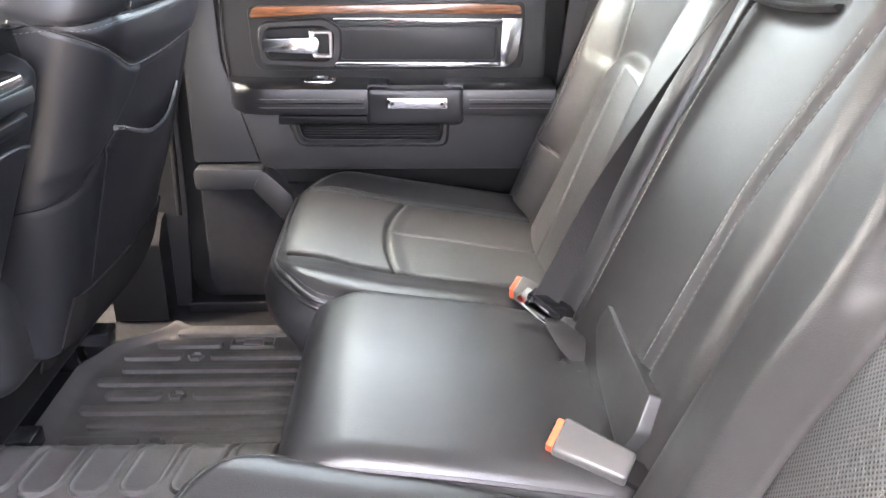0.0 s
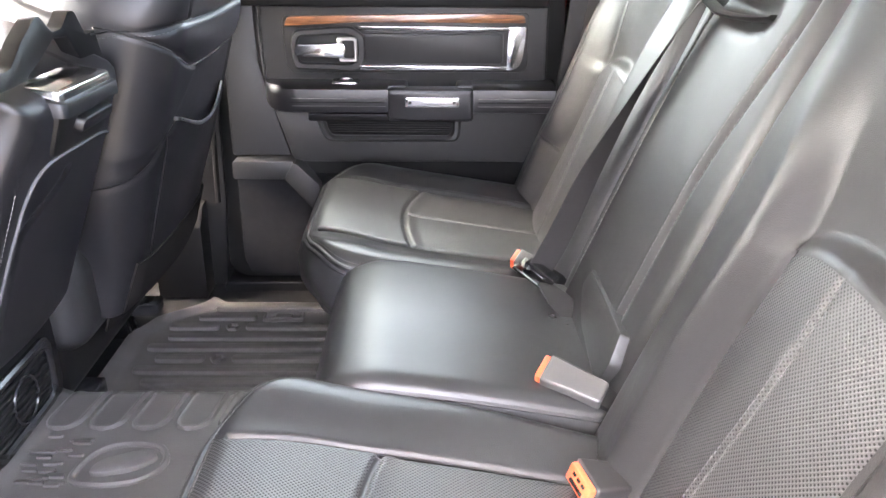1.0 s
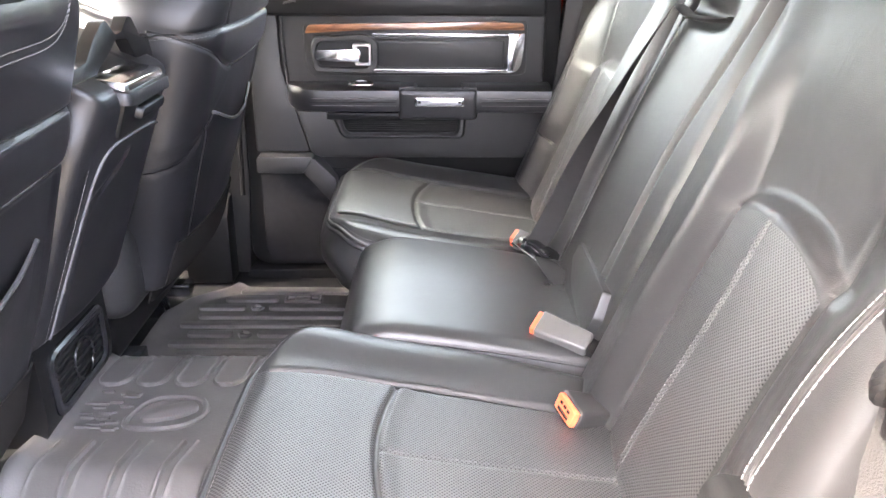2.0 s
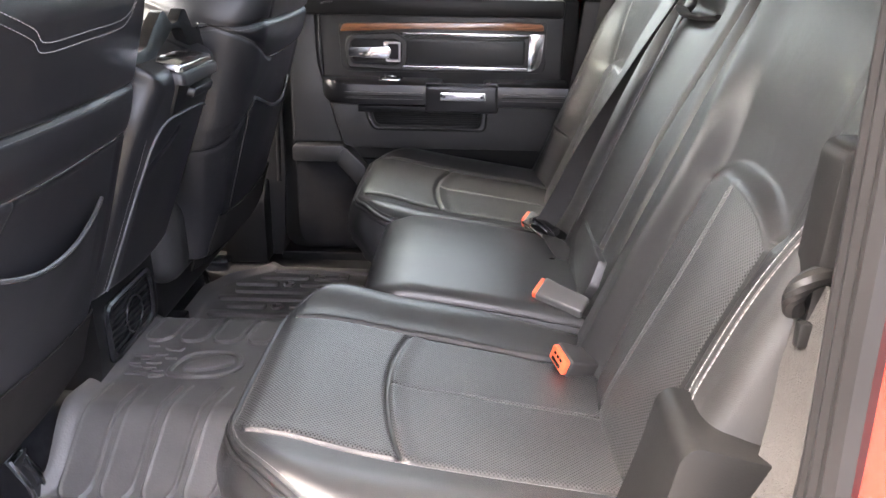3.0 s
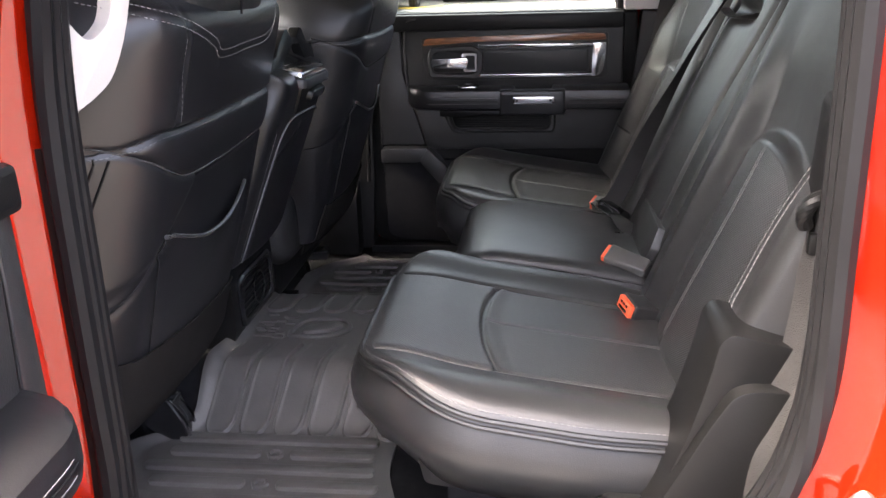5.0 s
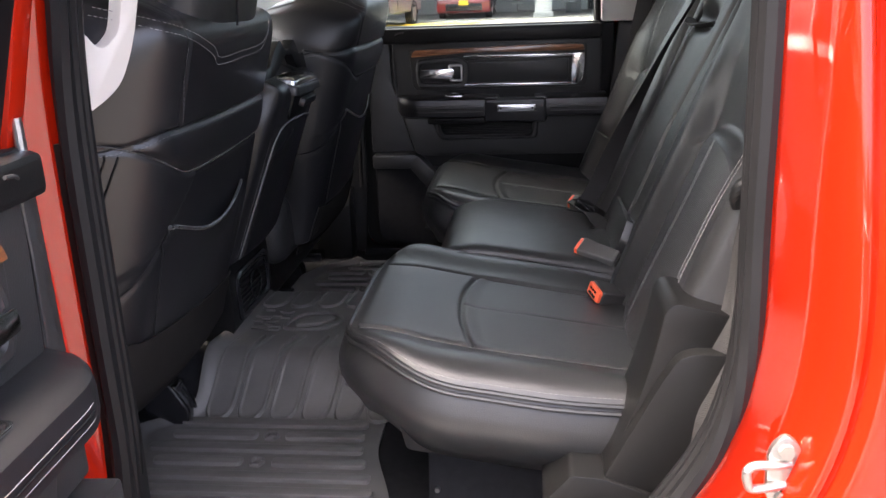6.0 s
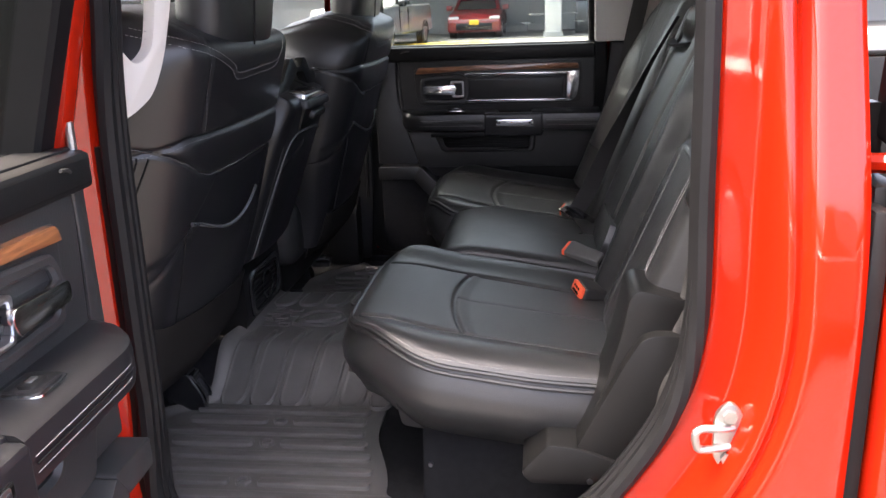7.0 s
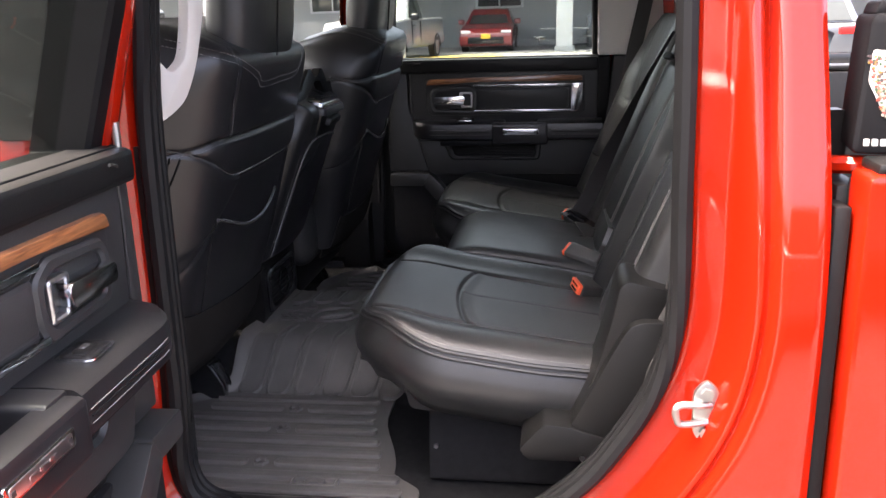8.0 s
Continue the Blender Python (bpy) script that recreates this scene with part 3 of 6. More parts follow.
def rest(mp, s0, s1, zt, front):
    n = 28
    prof = [(0.0, zt), (0.5, zt + 0.001), (0.88, zt - 0.002), (0.97, zt - 0.008), (1.0, zt - 0.02), (1.0, zt - 0.045), (0.97, zt - 0.056), (0.6, zt - 0.064), (0.0, zt - 0.07)]
    vs = []
    for i in range(n + 1):
        s = s0 + (s1 - s0) * i / n
        d = max(0.004, rest_depth(s, front))
        sh = 1 - 0.3 * (1 - min(1, i / 4)) ** 2 if front else 1
        vs += [mp(s, -0.01 + (d + 0.01) * f, zt - (zt - z) * sh) for f, z in prof]
    k = len(prof)
    fs = [(i * k + j, i * k + j + 1, (i + 1) * k + j + 1, (i + 1) * k + j) for i in range(n) for j in range(k - 1)]
    fs += [tuple(range(k)), tuple(n * k + j for j in range(k))]
    return vs, fs


rear_door(lambda s, d, z: Vector((-0.545 + s, 1.655 - d, z)), -0.008, "closed black-trimmed rear door with wood and chrome strips")
rear_door(lambda s, d, z: Vector((-0.515 + d * math.cos(0.04) + s * math.sin(0.04), -0.008 - s * math.cos(0.04) + d * math.sin(0.04), z - 0.018)), 0.066, "open red rear door with black trim and wood strip", tumble=0.38)


# ---- rear bench ----
def patch(pad, u0, u1, lo, hi, lift=0.002, nu=70, nv=50):
    """A panel laid over a part of a pad."""
    top, end = (u0 if callable(u0) else lambda w: u0), (u1 if callable(u1) else lambda w: u1)
    wm = lambda b: 0.3 + 0.295 * b

    def fn(a, b):
        s, e = top(wm(b)), end(wm(b))
        u = s + (e - s) * a
        return pad.at(u, lo(u) + (hi(u) - lo(u)) * b, lift)
    return sheet(fn, nu, nv)


def cells(pad, geo, pitch=0.0036):
    """Pattern coordinates of a panel: its own metres on the pad, turned by 45 degrees, in holes."""
    out = []
    for p in geo[0]:
        a, b = (p - pad.o).dot(pad.u) / pitch, (p - pad.o).dot(pad.v) / pitch
        out.append(((a + b) * 0.7071, (a - b) * 0.7071))
    return out


def insert_panel(name, pad, parent, *args, **kw):
    geo = patch(pad, *args, **kw)
    return part(name, geo, PERF, parent, "perforated leather panel", uv=cells(pad, geo))


def outer_seat(side, label):
    seat = thing("rear_seat", label, "car seat", group="rear bench seats")
    V = (0, side, 0)

    def lo(u):
        return 0.165 + (0.22 * (1 - math.sqrt(max(0, 1 - (1 - u / 0.1) ** 2))) if u < 0.1 else 0) + 0.05 * smoothstep(0.2, 0.5, u)

    def hi(u):
        return 0.73 - (0.2 * (1 - math.sqrt(max(0, 1 - (1 - u / 0.2) ** 2))) if u < 0.2 else 0) - 0.015 * smoothstep(0.3, 0.5, u)

    def arc(w):
        return 0.172 + 0.028 * ((w - 0.43) / 0.16) ** 2

    def so(u):
        return 0.595 + 0.01 * math.sin(u * 6)

    def si(u):
        return 0.305 - 0.012 * smoothstep(0.02, 0.15, u) + 0.01 * smoothstep(0.2, 0.45, u)

    def rise(u, w):
        a, b = so(u), si(u)
        h = 0.020 * math.exp(-((w - 0.675) / 0.055) ** 2) + 0.014 * math.exp(-((w - 0.215) / 0.045) ** 2)
        h += 0.007 * math.exp(-((u - 0.07) / 0.06) ** 2)
        if u > 0.025:
            h += groove(w - a, 0.0055, 0.006) + groove(w - b, 0.0055, 0.006)
        if b < w < a:
            h += groove(u - arc(w), 0.0048, 0.0048)
            h += 0.004 * math.sin(math.pi * (w - b) / (a - b))
            if u > arc(w):
                h += groove(w - 0.445, 0.003, 0.002) - 0.004 * smoothstep(0, 0.03, u - arc(w))
        return h

    cu = Pad((-0.305 if side < 0 else -0.285, YC, 1.092), (1, 0, -0.15), V, (0.15, 0, 1), 0.5, lo, hi, rise, 0.035, 0.115, 0.016, 0.035)
    cu.knots = lambda u: (si(u) - 0.012, si(u), si(u) + 0.012, so(u) - 0.012, so(u), so(u) + 0.012)
    cushion = part("cushion", cu.geometry(190, 210), CUSHION_LEATHER, seat, angle=60)
    insert_panel("front_insert", cu, cushion, 0.014, lambda w: arc(w) - 0.0035, lambda u: si(u) + 0.005, lambda u: so(u) - 0.005, nu=80, nv=90)
    insert_panel("seat_insert", cu, cushion, lambda w: arc(w) + 0.0035, 0.46, lambda u: si(u) + 0.005, lambda u: so(u) - 0.005, nu=110, nv=90)
    # welt round the front and the outer side
    rim = [(u, hi(u) - 0.004) for u in [0.47 - 0.46 * i / 40 for i in range(41)]] + [(0.006, w) for w in [hi(0.006) - (hi(0.006) - lo(0.006)) * i / 20 for i in range(1, 20)]] + [(u, lo(u) + 0.004) for u in [0.01 + 0.2 * i / 20 for i in range(21)]]
    flat = [cu.o + cu.u * u + cu.v * w + cu.n * (cu.height(u, w) + 0.001) for u, w in rim]
    part("welt", tube(flat, 0.0042, 8), LEATHER, cushion)
    part("welt", tube([p - cu.n * 0.009 + (p - cu.at(0.3, 0.45)).normalized() * 0.004 for p in flat], 0.0038, 8), LEATHER, cushion)
    inner = [cu.at(max(0.012, u), min(max(w, lo(max(0.012, u)) + 0.011), hi(max(0.012, u)) - 0.011), 0.0006) for u, w in rim]
    part("stitching", stitches(inner, 0.005, 0.0025, 0.00035), THREAD, cushion)
    for fn in (so, si):
        part("stitching", stitches(cu.line([(0.05 + 0.38 * i / 12, fn(0.05 + 0.38 * i / 12) + 0.011) for i in range(13)], 0.001), 0.004, 0.003, 0.0006), DARK_THREAD, cushion)
    for dw in (-0.0045, 0.0045):
        part("stitching", stitches(cu.line([(0.185, 0.445 + dw), (0.46, 0.445 + dw)], 0.0016), 0.004, 0.003, 0.0005), DARK_THREAD, cushion)

    # backrest: a ridge beside the middle seat, an arched insert, a recessed upper panel and a tall outer bolster
    def blo(u):
        return 0.188 + 0.01 * smoothstep(0.3, 0.6, u)

    def bhi(u):
        return 0.728 - 0.03 * smoothstep(0.45, 0.62, u) - 0.05 * smoothstep(0.56, 0.63, u)

    def ridge(u):
        return along(((0.0, 0.34), (0.2, 0.334), (0.37, 0.346), (0.5, 0.318), (0.64, 0.275)), u)

    def outer(u):
        return along(((0.0, 0.585), (0.2, 0.57), (0.34, 0.577), (0.44, 0.588), (0.64, 0.6)), u)

    def top(w):
        return 0.368 - 0.032 * min(1.08, abs((w - 0.455) / 0.122)) ** 2.6

    def seam_w(u):
        return 0.668 + 0.03 * max(0.0, (u - 0.26) / 0.14) ** 2 * (1 - smoothstep(0.4, 0.6, u)) + 0.03 * smoothstep(0.4, 0.6, u) + 0.02 * max(0.0, (0.21 - u) / 0.045) ** 2 * (u > 0.16)

    def mid(u, w, r, e):
        k = math.sin(math.pi * max(0.0, min(1.0, (w - r) / (e - r))))
        t = top(w)
        drop = smoothstep(t - 0.006, t + 0.024, u)
        return (0.010 + 0.013 * k) * (1 - drop) + (0.002 + 0.02 * smoothstep(t, t + 0.2, u)) * drop

    def brise(u, w):
        r, e = ridge(u), outer(u)
        tall = 0.038 * (1 - 0.25 * smoothstep(0.42, 0.6, u))
        if w < e:
            m = mid(u, w, r, e)
            h = m + (tall - m) * (1 - smoothstep(r - 0.05, r + 0.002 + 0.04 * smoothstep(0.34, 0.6, u), w)) if w > r - 0.05 else tall
            h -= 0.014 * (1 - smoothstep(0.18, r - 0.04, w))
            if u < top(w):
                h += groove(w - r, 0.004, 0.005) + groove(w - (0.448 - 0.02 * smoothstep(0.3, 0.05, u)), 0.0035, 0.0025) + groove(w - e, 0.004, 0.003)
            return h
        b = seam_w(u)
        h0 = mid(u, e, r, e)
        h = h0 + (0.046 * (1 - 0.3 * smoothstep(0.42, 0.6, u)) - h0) * smoothstep(e, b, min(w, b)) ** 1.25
        return h + groove(w - e, 0.004, 0.003) + groove(w - b, 0.004, 0.003)

    ba = Pad((0.152, YC, 1.0), (0.40, 0, 1), V, (-1, 0, 0.40), 0.635, blo, bhi, brise, 0.032, 0.085, 0.008, 0.0)
    ba.knots = lambda u: (ridge(u) - 0.05, ridge(u), ridge(u) + 0.03, outer(u), seam_w(u) - 0.008, seam_w(u) + 0.008)
    back = part("backrest", ba.geometry(200, 217), LEATHER, seat, angle=60)

    def insert_at(a, b):
        u = 0.02 + (top(0.35 + 0.224 * b) - 0.007 - 0.02) * a
        lo_w, hi_w = ridge(u) + 0.004, outer(u) - 0.004
        return ba.at(u, lo_w + (hi_w - lo_w) * b, 0.0012)
    geo = sheet(insert_at, 110, 80)
    part("back_insert", geo, PERF, back, "perforated leather panel", uv=cells(ba, geo))
    for dw in (-0.0055, 0.0055):
        part("stitching", stitches(ba.line([(0.04 + 0.315 * i / 12, 0.448 + dw - 0.02 * smoothstep(0.3, 0.05, 0.04 + 0.315 * i / 12)) for i in range(13)], 0.0018), 0.004, 0.003, 0.0006), DARK_THREAD, back)
    # the outer bolster's double seam
    us = [0.163 + 0.42 * i / 40 for i in range(41)]
    for dw in (-0.0075, 0.0075):
        part("stitching", stitches([ba.at(u, seam_w(u) + dw, 0.001) for u in us], 0.006, 0.0025, 0.0006), THREAD, back)
    part("welt", tube([ba.at(u, seam_w(u), 0.0012) for u in us], 0.0022, 6), LEATHER, back)
    # headrest
    head = headrest((0.425, YC + side * 0.45, 1.60), 0.125, 0.11, seat)
    return seat


def headrest(at, half, tall, parent, lean=0.12):
    x, y, z = at
    vs, fs = [], []
    nr, nc = 14, 28
    for i in range(nr + 1):
        f = i / nr
        zz = z + tall * f
        k = math.sqrt(max(0.0, 1 - abs(2 * f - 1) ** (2.3 if f < 0.5 else 3.2)))
        k = max(k, 0.02)
        for j in range(nc):
            a = 2 * math.pi * j / nc
            ca, sa = math.cos(a), math.sin(a)
            px = math.copysign(abs(ca) ** 0.7, ca) * 0.055 * k
            py = math.copysign(abs(sa) ** 0.6, sa) * half * (0.75 + 0.25 * k)
            vs.append(Vector((x + px + lean * (zz - z), y + py * (1 if k > 0.03 else 0.5), zz)))
    for i in range(nr):
        for j in range(nc):
            fs.append((i * nc + j, i * nc + (j + 1) % nc, (i + 1) * nc + (j + 1) % nc, (i + 1) * nc + j))
    fs += [tuple(range(nc)), tuple(nr * nc + j for j in range(nc))]
    hd = part("headrest", (vs, fs), LEATHER, parent, angle=60)
    for dy in (-0.06, 0.06):
        part("post", tube([(x - 0.02, y + dy, z - 0.09), (x, y + dy, z + 0.02)], 0.006, 10), CHROME, hd, "chrome post")
    return hd


outer_seat(-1, "black leather outer rear seat with perforated inserts beside the open door")
outer_seat(1, "black leather outer rear seat with perforated inserts by the closed door")


def centre_seat():
    seat = thing("rear_seat", "plain black leather middle rear seat with grab strap", "car seat", group="rear bench seats")
    y0, y1 = 0.694, 1.082

    def rise(u, y):
        return 0.006 * math.sin(math.pi * (y - y0) / (y1 - y0)) + 0.004 * math.sin(math.pi * min(1, u / 0.36)) - 0.02 * (1 - smoothstep(0, 0.1, u)) ** 2

    cu = Pad((-0.2, 0, 1.098), (1, 0, -0.15), (0, 1, 0), (0.15, 0, 1), 0.4, lambda u: y0 + 0.012 * (1 - smoothstep(0, 0.05, u)), lambda u: y1 - 0.012 * (1 - smoothstep(0, 0.05, u)), rise, 0.028, 0.17, 0.01, 0.0)
    c = part("cushion", cu.geometry(70, 70), CUSHION_LEATHER, seat, angle=60)
    for y in (y0 + 0.004, y1 - 0.004):
        ln = [cu.at(0.01 + 0.36 * i / 40, y, -0.006) for i in range(41)]
        part("welt", tube(ln, 0.0036, 6), LEATHER, c)
        part("stitching", stitches([p + Vector((0, 0.004 if y < 0.8 else -0.004, 0.004)) for p in ln], 0.005, 0.0035, 0.0008), THREAD, c)

    def brise(u, y):
        h = 0.012 + 0.012 * math.sin(math.pi * (y - 0.7) / 0.39)
        h += groove(y - (0.795 - 0.05 * smoothstep(0.3, 0.6, u)), 0.007, 0.012) + groove(y - (1.045 - 0.03 * smoothstep(0.3, 0.6, u)), 0.006, 0.008)
        if 0.80 < y < 1.04:
            h -= 0.03 * math.exp(-((u - 0.535) / 0.022) ** 2) * math.sin(math.pi * (y - 0.80) / 0.24)
        return h

    ba = Pad((0.152, 0, 1.0), (0.40, 0, 1), (0, 1, 0), (-1, 0, 0.40), 0.62, lambda u: 0.703, lambda u: 1.088, brise, 0.035, 0.09, 0.004)
    b = part("backrest", ba.geometry(120, 90), LEATHER, seat, angle=60)
    for y in (0.785, 0.806, 1.036):
        part("stitching", stitches(ba.line([(0.1 + 0.42 * i / 12, y - (0.05 if y < 1 else 0.03) * smoothstep(0.3, 0.6, 0.1 + 0.42 * i / 12)) for i in range(13)], 0.001), 0.005, 0.003, 0.0006), DARK_THREAD if y != 1.036 else THREAD, b)
    strap = smooth_line([ba.at(0.525, 1.05, 0.004), ba.at(0.52, 1.0, 0.016), ba.at(0.515, 0.94, 0.02), ba.at(0.52, 0.87, 0.015), ba.at(0.53, 0.83, 0.0)], 30)
    part("grab_strap", tube(strap, 0.012, 8, flat=0.35), LEATHER, seat, "leather pull strap loop")
    headrest((0.40, 0.9, 1.58), 0.11, 0.1, seat)
    # plastic belt guide at the foot of the backrest
    part("belt_guide", slab(rounded([(0.05, 0.735), (0.088, 0.727), (0.127, 0.741), (0.127, 0.94), (0.094, 0.945), (0.066, 0.88)], [0.006, 0.006, 0.004, 0.004, 0.01, 0.02]), -0.02, 0.03, 0.008, lambda a, d, b2: ba.o + ba.u * a + ba.v * b2 + ba.n * d), LEATHER, seat)


centre_seat()


# ---- belts and buckles ----
def ribbon(pts, wide, width, thick=0.0007, n=40):
    """A strap along the points; wide: its width's direction at each of them."""
    ps = smooth_line(pts, n)
    ws = smooth_line(wide, n)
    vs, fs = [], []
    for i, (p, w) in enumerate(zip(ps, ws)):
        a, b = ps[max(0, i - 1)], ps[min(len(ps) - 1, i + 1)]
        w = w.normalized()
        t = (b - a).cross(w).normalized() * thick
        vs += [p - w * width / 2 - t, p + w * width / 2 - t, p + w * width / 2 + t, p - w * width / 2 + t]
    for i in range(len(ps) - 1):
        for j in range(4):
            k = (j + 1) % 4
            fs.append((i * 4 + j, i * 4 + k, i * 4 + 4 + k, i * 4 + 4 + j))
    fs += [(0, 1, 2, 3), tuple(len(ps) * 4 - 4 + j for j in range(4))]
    return vs, fs


def buckle(tip, tail, label, up=(0, 0, 1), width=0.05, orange=True, sheath=True, shell=None):
    """A buckle head from its release end to where it is anchored."""
    b = thing("belt_buckle", label, "seat belt buckle", group="rear belt buckles")
    tip, tail = Vector(tip), Vector(tail)
    ax = (tail - tip).normalized()
    side = ax.cross(Vector(up)).normalized()
    nn = side.cross(ax)
    m = Matrix((ax, side, nn)).transposed().to_4x4()
    m.translation = tip
    ln = (tail - tip).length
    bm = box(0.004, ln, -width / 2, width / 2, -0.013, 0.015, 0.005, 3)
    for v in bm.verts:
        k = smoothstep(ln * 0.5, ln, v.co.x)
        v.co.y *= 1 - 0.22 * k
        v.co.z *= 1 - 0.25 * k
    head = part("housing", moved(bm, m), shell or BUCKLE, b)
    part("release_button", moved(box(-0.003, 0.008, -width / 2 + 0.003, width / 2 - 0.003, -0.011, 0.012, 0.003, 2), m), ORANGE if orange else BUCKLE, b, "orange release button")
    part("latch_slot", moved(box(-0.0045, 0.002, -width / 2 + 0.012, width / 2 - 0.012, -0.007, -0.002, 0.001, 1), m), GLOSSY, b)
    for k in range(3):
        part("button_mark", moved(box(-0.0042, 0.0, -0.012 + 0.009 * k, -0.006 + 0.009 * k, 0.003, 0.007, 0.0005, 1), m), GLOSSY, b)
    if sheath:
        part("sheath", ribbon([tail - ax * 0.01, tail + ax * 0.03 - nn * 0.01, tail + ax * 0.06 - nn * 0.03], [side] * 3, width * 0.62, 0.004), PLASTIC, b)
    return b


buckle((0.096, 0.558, 1.047), (0.158, 0.583, 1.03), "black belt buckle with bright orange release button", up=(0.3, -0.1, 1), width=0.05)
buckle((0.079, 0.752, 1.07), (0.152, 0.712, 1.056), "grey belt buckle with orange release edge on the middle seat", up=(-0.1, -0.5, 1), width=0.042, shell=PALE_BUCKLE)
buckle((0.078, 1.112, 1.07), (0.125, 1.085, 1.06), "grey belt buckle beside the middle belt latch", up=(-0.1, -0.5, 1), width=0.034, shell=PALE_BUCKLE)

belt = thing("seat_belt", "dark grey webbing belt latched beside the middle seat", "seat belt", group="seat belts")
part("webbing", ribbon([(0.108, 1.035, 1.082), (0.14, 1.06, 1.13), (0.185, 1.078, 1.23), (0.235, 1.07, 1.34), (0.28, 1.035, 1.445), (0.33, 0.985, 1.55)],
                       [(1, 0.4, -0.35), (1, 0.4, -0.3), (0.9, 0.6, -0.2), (0.6, 0.9, -0.1), (0.4, 1, 0), (0.3, 1, 0)], 0.047), WEB, belt)
part("webbing", ribbon([(0.11, 1.02, 1.07), (0.118, 0.985, 1.075), (0.135, 0.955, 1.065), (0.16, 0.93, 1.045)], [(0.3, 1, -0.4), (0.6, 0.8, -0.2), (0.8, 0.6, 0), (0.9, 0.5, 0)], 0.045), WEB, belt, "lower lap length")
part("latch_plate", moved(box(-0.022, 0.022, -0.03, 0.03, -0.002, 0.002, 0.0015, 2), look((0.1, 1.035, 1.078), (0.3, 0.9, 1.6))), CHROME, belt, "chrome latch plate")
part("latch_grip", moved(box(-0.012, 0.012, -0.028, 0.028, -0.006, 0.006, 0.004, 2), look((0.112, 1.03, 1.084), (0.3, 0.9, 1.6))), GLOSSY, belt)

belt2 = thing("seat_belt", "dark grey webbing belt hanging beside the open doorway", "seat belt", group="seat belts")
part("webbing", ribbon([(0.252, 0.158, 1.345), (0.246, 0.148, 1.31), (0.244, 0.13, 1.242), (0.231, 0.11, 1.169), (0.209, 0.10, 1.096), (0.198, 0.095, 1.05), (0.192, 0.095, 0.96), (0.192, 0.1, 0.90)],
                       [(0.25, -0.96, 0), (0.3, -0.95, 0), (0.45, -0.89, 0), (0.6, -0.8, 0), (0.7, -0.7, 0), (0.75, -0.66, 0), (0.75, -0.66, 0), (0.75, -0.66, 0)], 0.048, n=70), WEB, belt2)
part("belt_stop", moved(box(-0.008, 0.008, -0.006, 0.006, -0.012, 0.012, 0.003, 2), pose(0.246, 0.144, 1.30)), PLASTIC, belt2)
part("belt_hook", tube(smooth_line([(0.236, 0.15, 1.318), (0.232, 0.146, 1.332), (0.238, 0.144, 1.346), (0.252, 0.146, 1.352), (0.268, 0.155, 1.35), (0.285, 0.17, 1.345)], 30), 0.009, 10), PLASTIC, belt2, "black hooked belt guide")
far_belt = thing("seat_belt", "dark shoulder belt hanging by the far pillar", "seat belt", group="seat belts")
part("webbing", ribbon([(0.36, 1.64, 1.85), (0.33, 1.635, 1.65), (0.29, 1.625, 1.45), (0.26, 1.62, 1.25), (0.24, 1.63, 1.05)], [(1, -0.4, 0)] * 5, 0.047), WEB, far_belt)

# trims at the bench's sides
for side, lab in ((-1, "black moulded seat hinge covers beside the open doorway"),):
    cov = thing("seat_side_cover", lab, "seat trim", group="seat side covers")
    mp = (lambda a, d, b: Vector((a, 0.155 - d, b))) if side < 0 else (lambda a, d, b: Vector((a, 2 * YC - 0.155 + d, b)))
    part("recliner_cap", slab(rounded([(0.085, 0.965), (0.12, 1.055), (0.142, 1.14), (0.151, 1.19), (0.163, 1.201), (0.245, 1.182), (0.246, 1.166), (0.225, 1.10), (0.21, 1.0), (0.12, 0.95)], [0.01, 0.05, 0.05, 0.01, 0.012, 0.008, 0.006, 0.02, 0.02, 0.01]), -0.07, 0.035, 0.016, mp), PLASTIC, cov)
    part("hinge_cover", slab(rounded([(0.078, 0.962), (0.123, 1.052), (0.145, 1.098), (0.166, 1.134), (0.186, 1.142), (0.24, 1.14), (0.245, 0.93), (0.127, 0.94)], [0.006, 0.05, 0.05, 0.02, 0.012, 0.01, 0.01, 0.01]), -0.03, 0.055, 0.012, mp), PLASTIC, cov)
    part("foot_cover", slab(rounded([(0.036, 0.968), (0.078, 0.964), (0.15, 0.938), (0.128, 0.903), (0.01, 0.903), (-0.004, 0.922)], [0.006, 0.01, 0.008, 0.008, 0.008, 0.008]), -0.06, 0.062, 0.006, mp), PLASTIC, cov)
    part("foot_screw", tube([mp(0.098, 0.06, 0.912), mp(0.098, 0.066, 0.912)], 0.005, 10), GLOSSY, cov)
    part("quarter_trim", slab(rounded([(0.2, 0.86), (0.34, 0.86), (0.40, 1.46), (0.25, 1.46), (0.238, 1.2)], 0.015), -0.03, 0.012, 0.01, mp), PLASTIC, cov)

base = thing("storage_box", "black carpeted storage box under the rear bench", "storage box")
part("box_front", slab(rounded([(0.25, 0.76), (1.52, 0.76), (1.52, 0.93), (0.25, 0.93)], 0.01), 0.0, 0.3, 0.006, lambda a, d, b: Vector((0.12 - d + 0.03 * (b - 0.76), a, b))), CARPET, base)
part("box_frame", slab(rounded([(-0.2, 0.935), (0.1, 0.895), (0.1, 0.935), (-0.21, 0.985)], 0.01), 0.2, 0.75, 0.006, xyz), SEAL, base)
part("box_frame", slab(rounded([(-0.2, 0.935), (0.1, 0.895), (0.1, 0.935), (-0.21, 0.985)], 0.01), 1.02, 1.57, 0.006, xyz), SEAL, base)
part("lid_rail", tube([(-0.165, 0.27, 0.925), (-0.165, 0.74, 0.925)], 0.01, 8), PLASTIC, base)
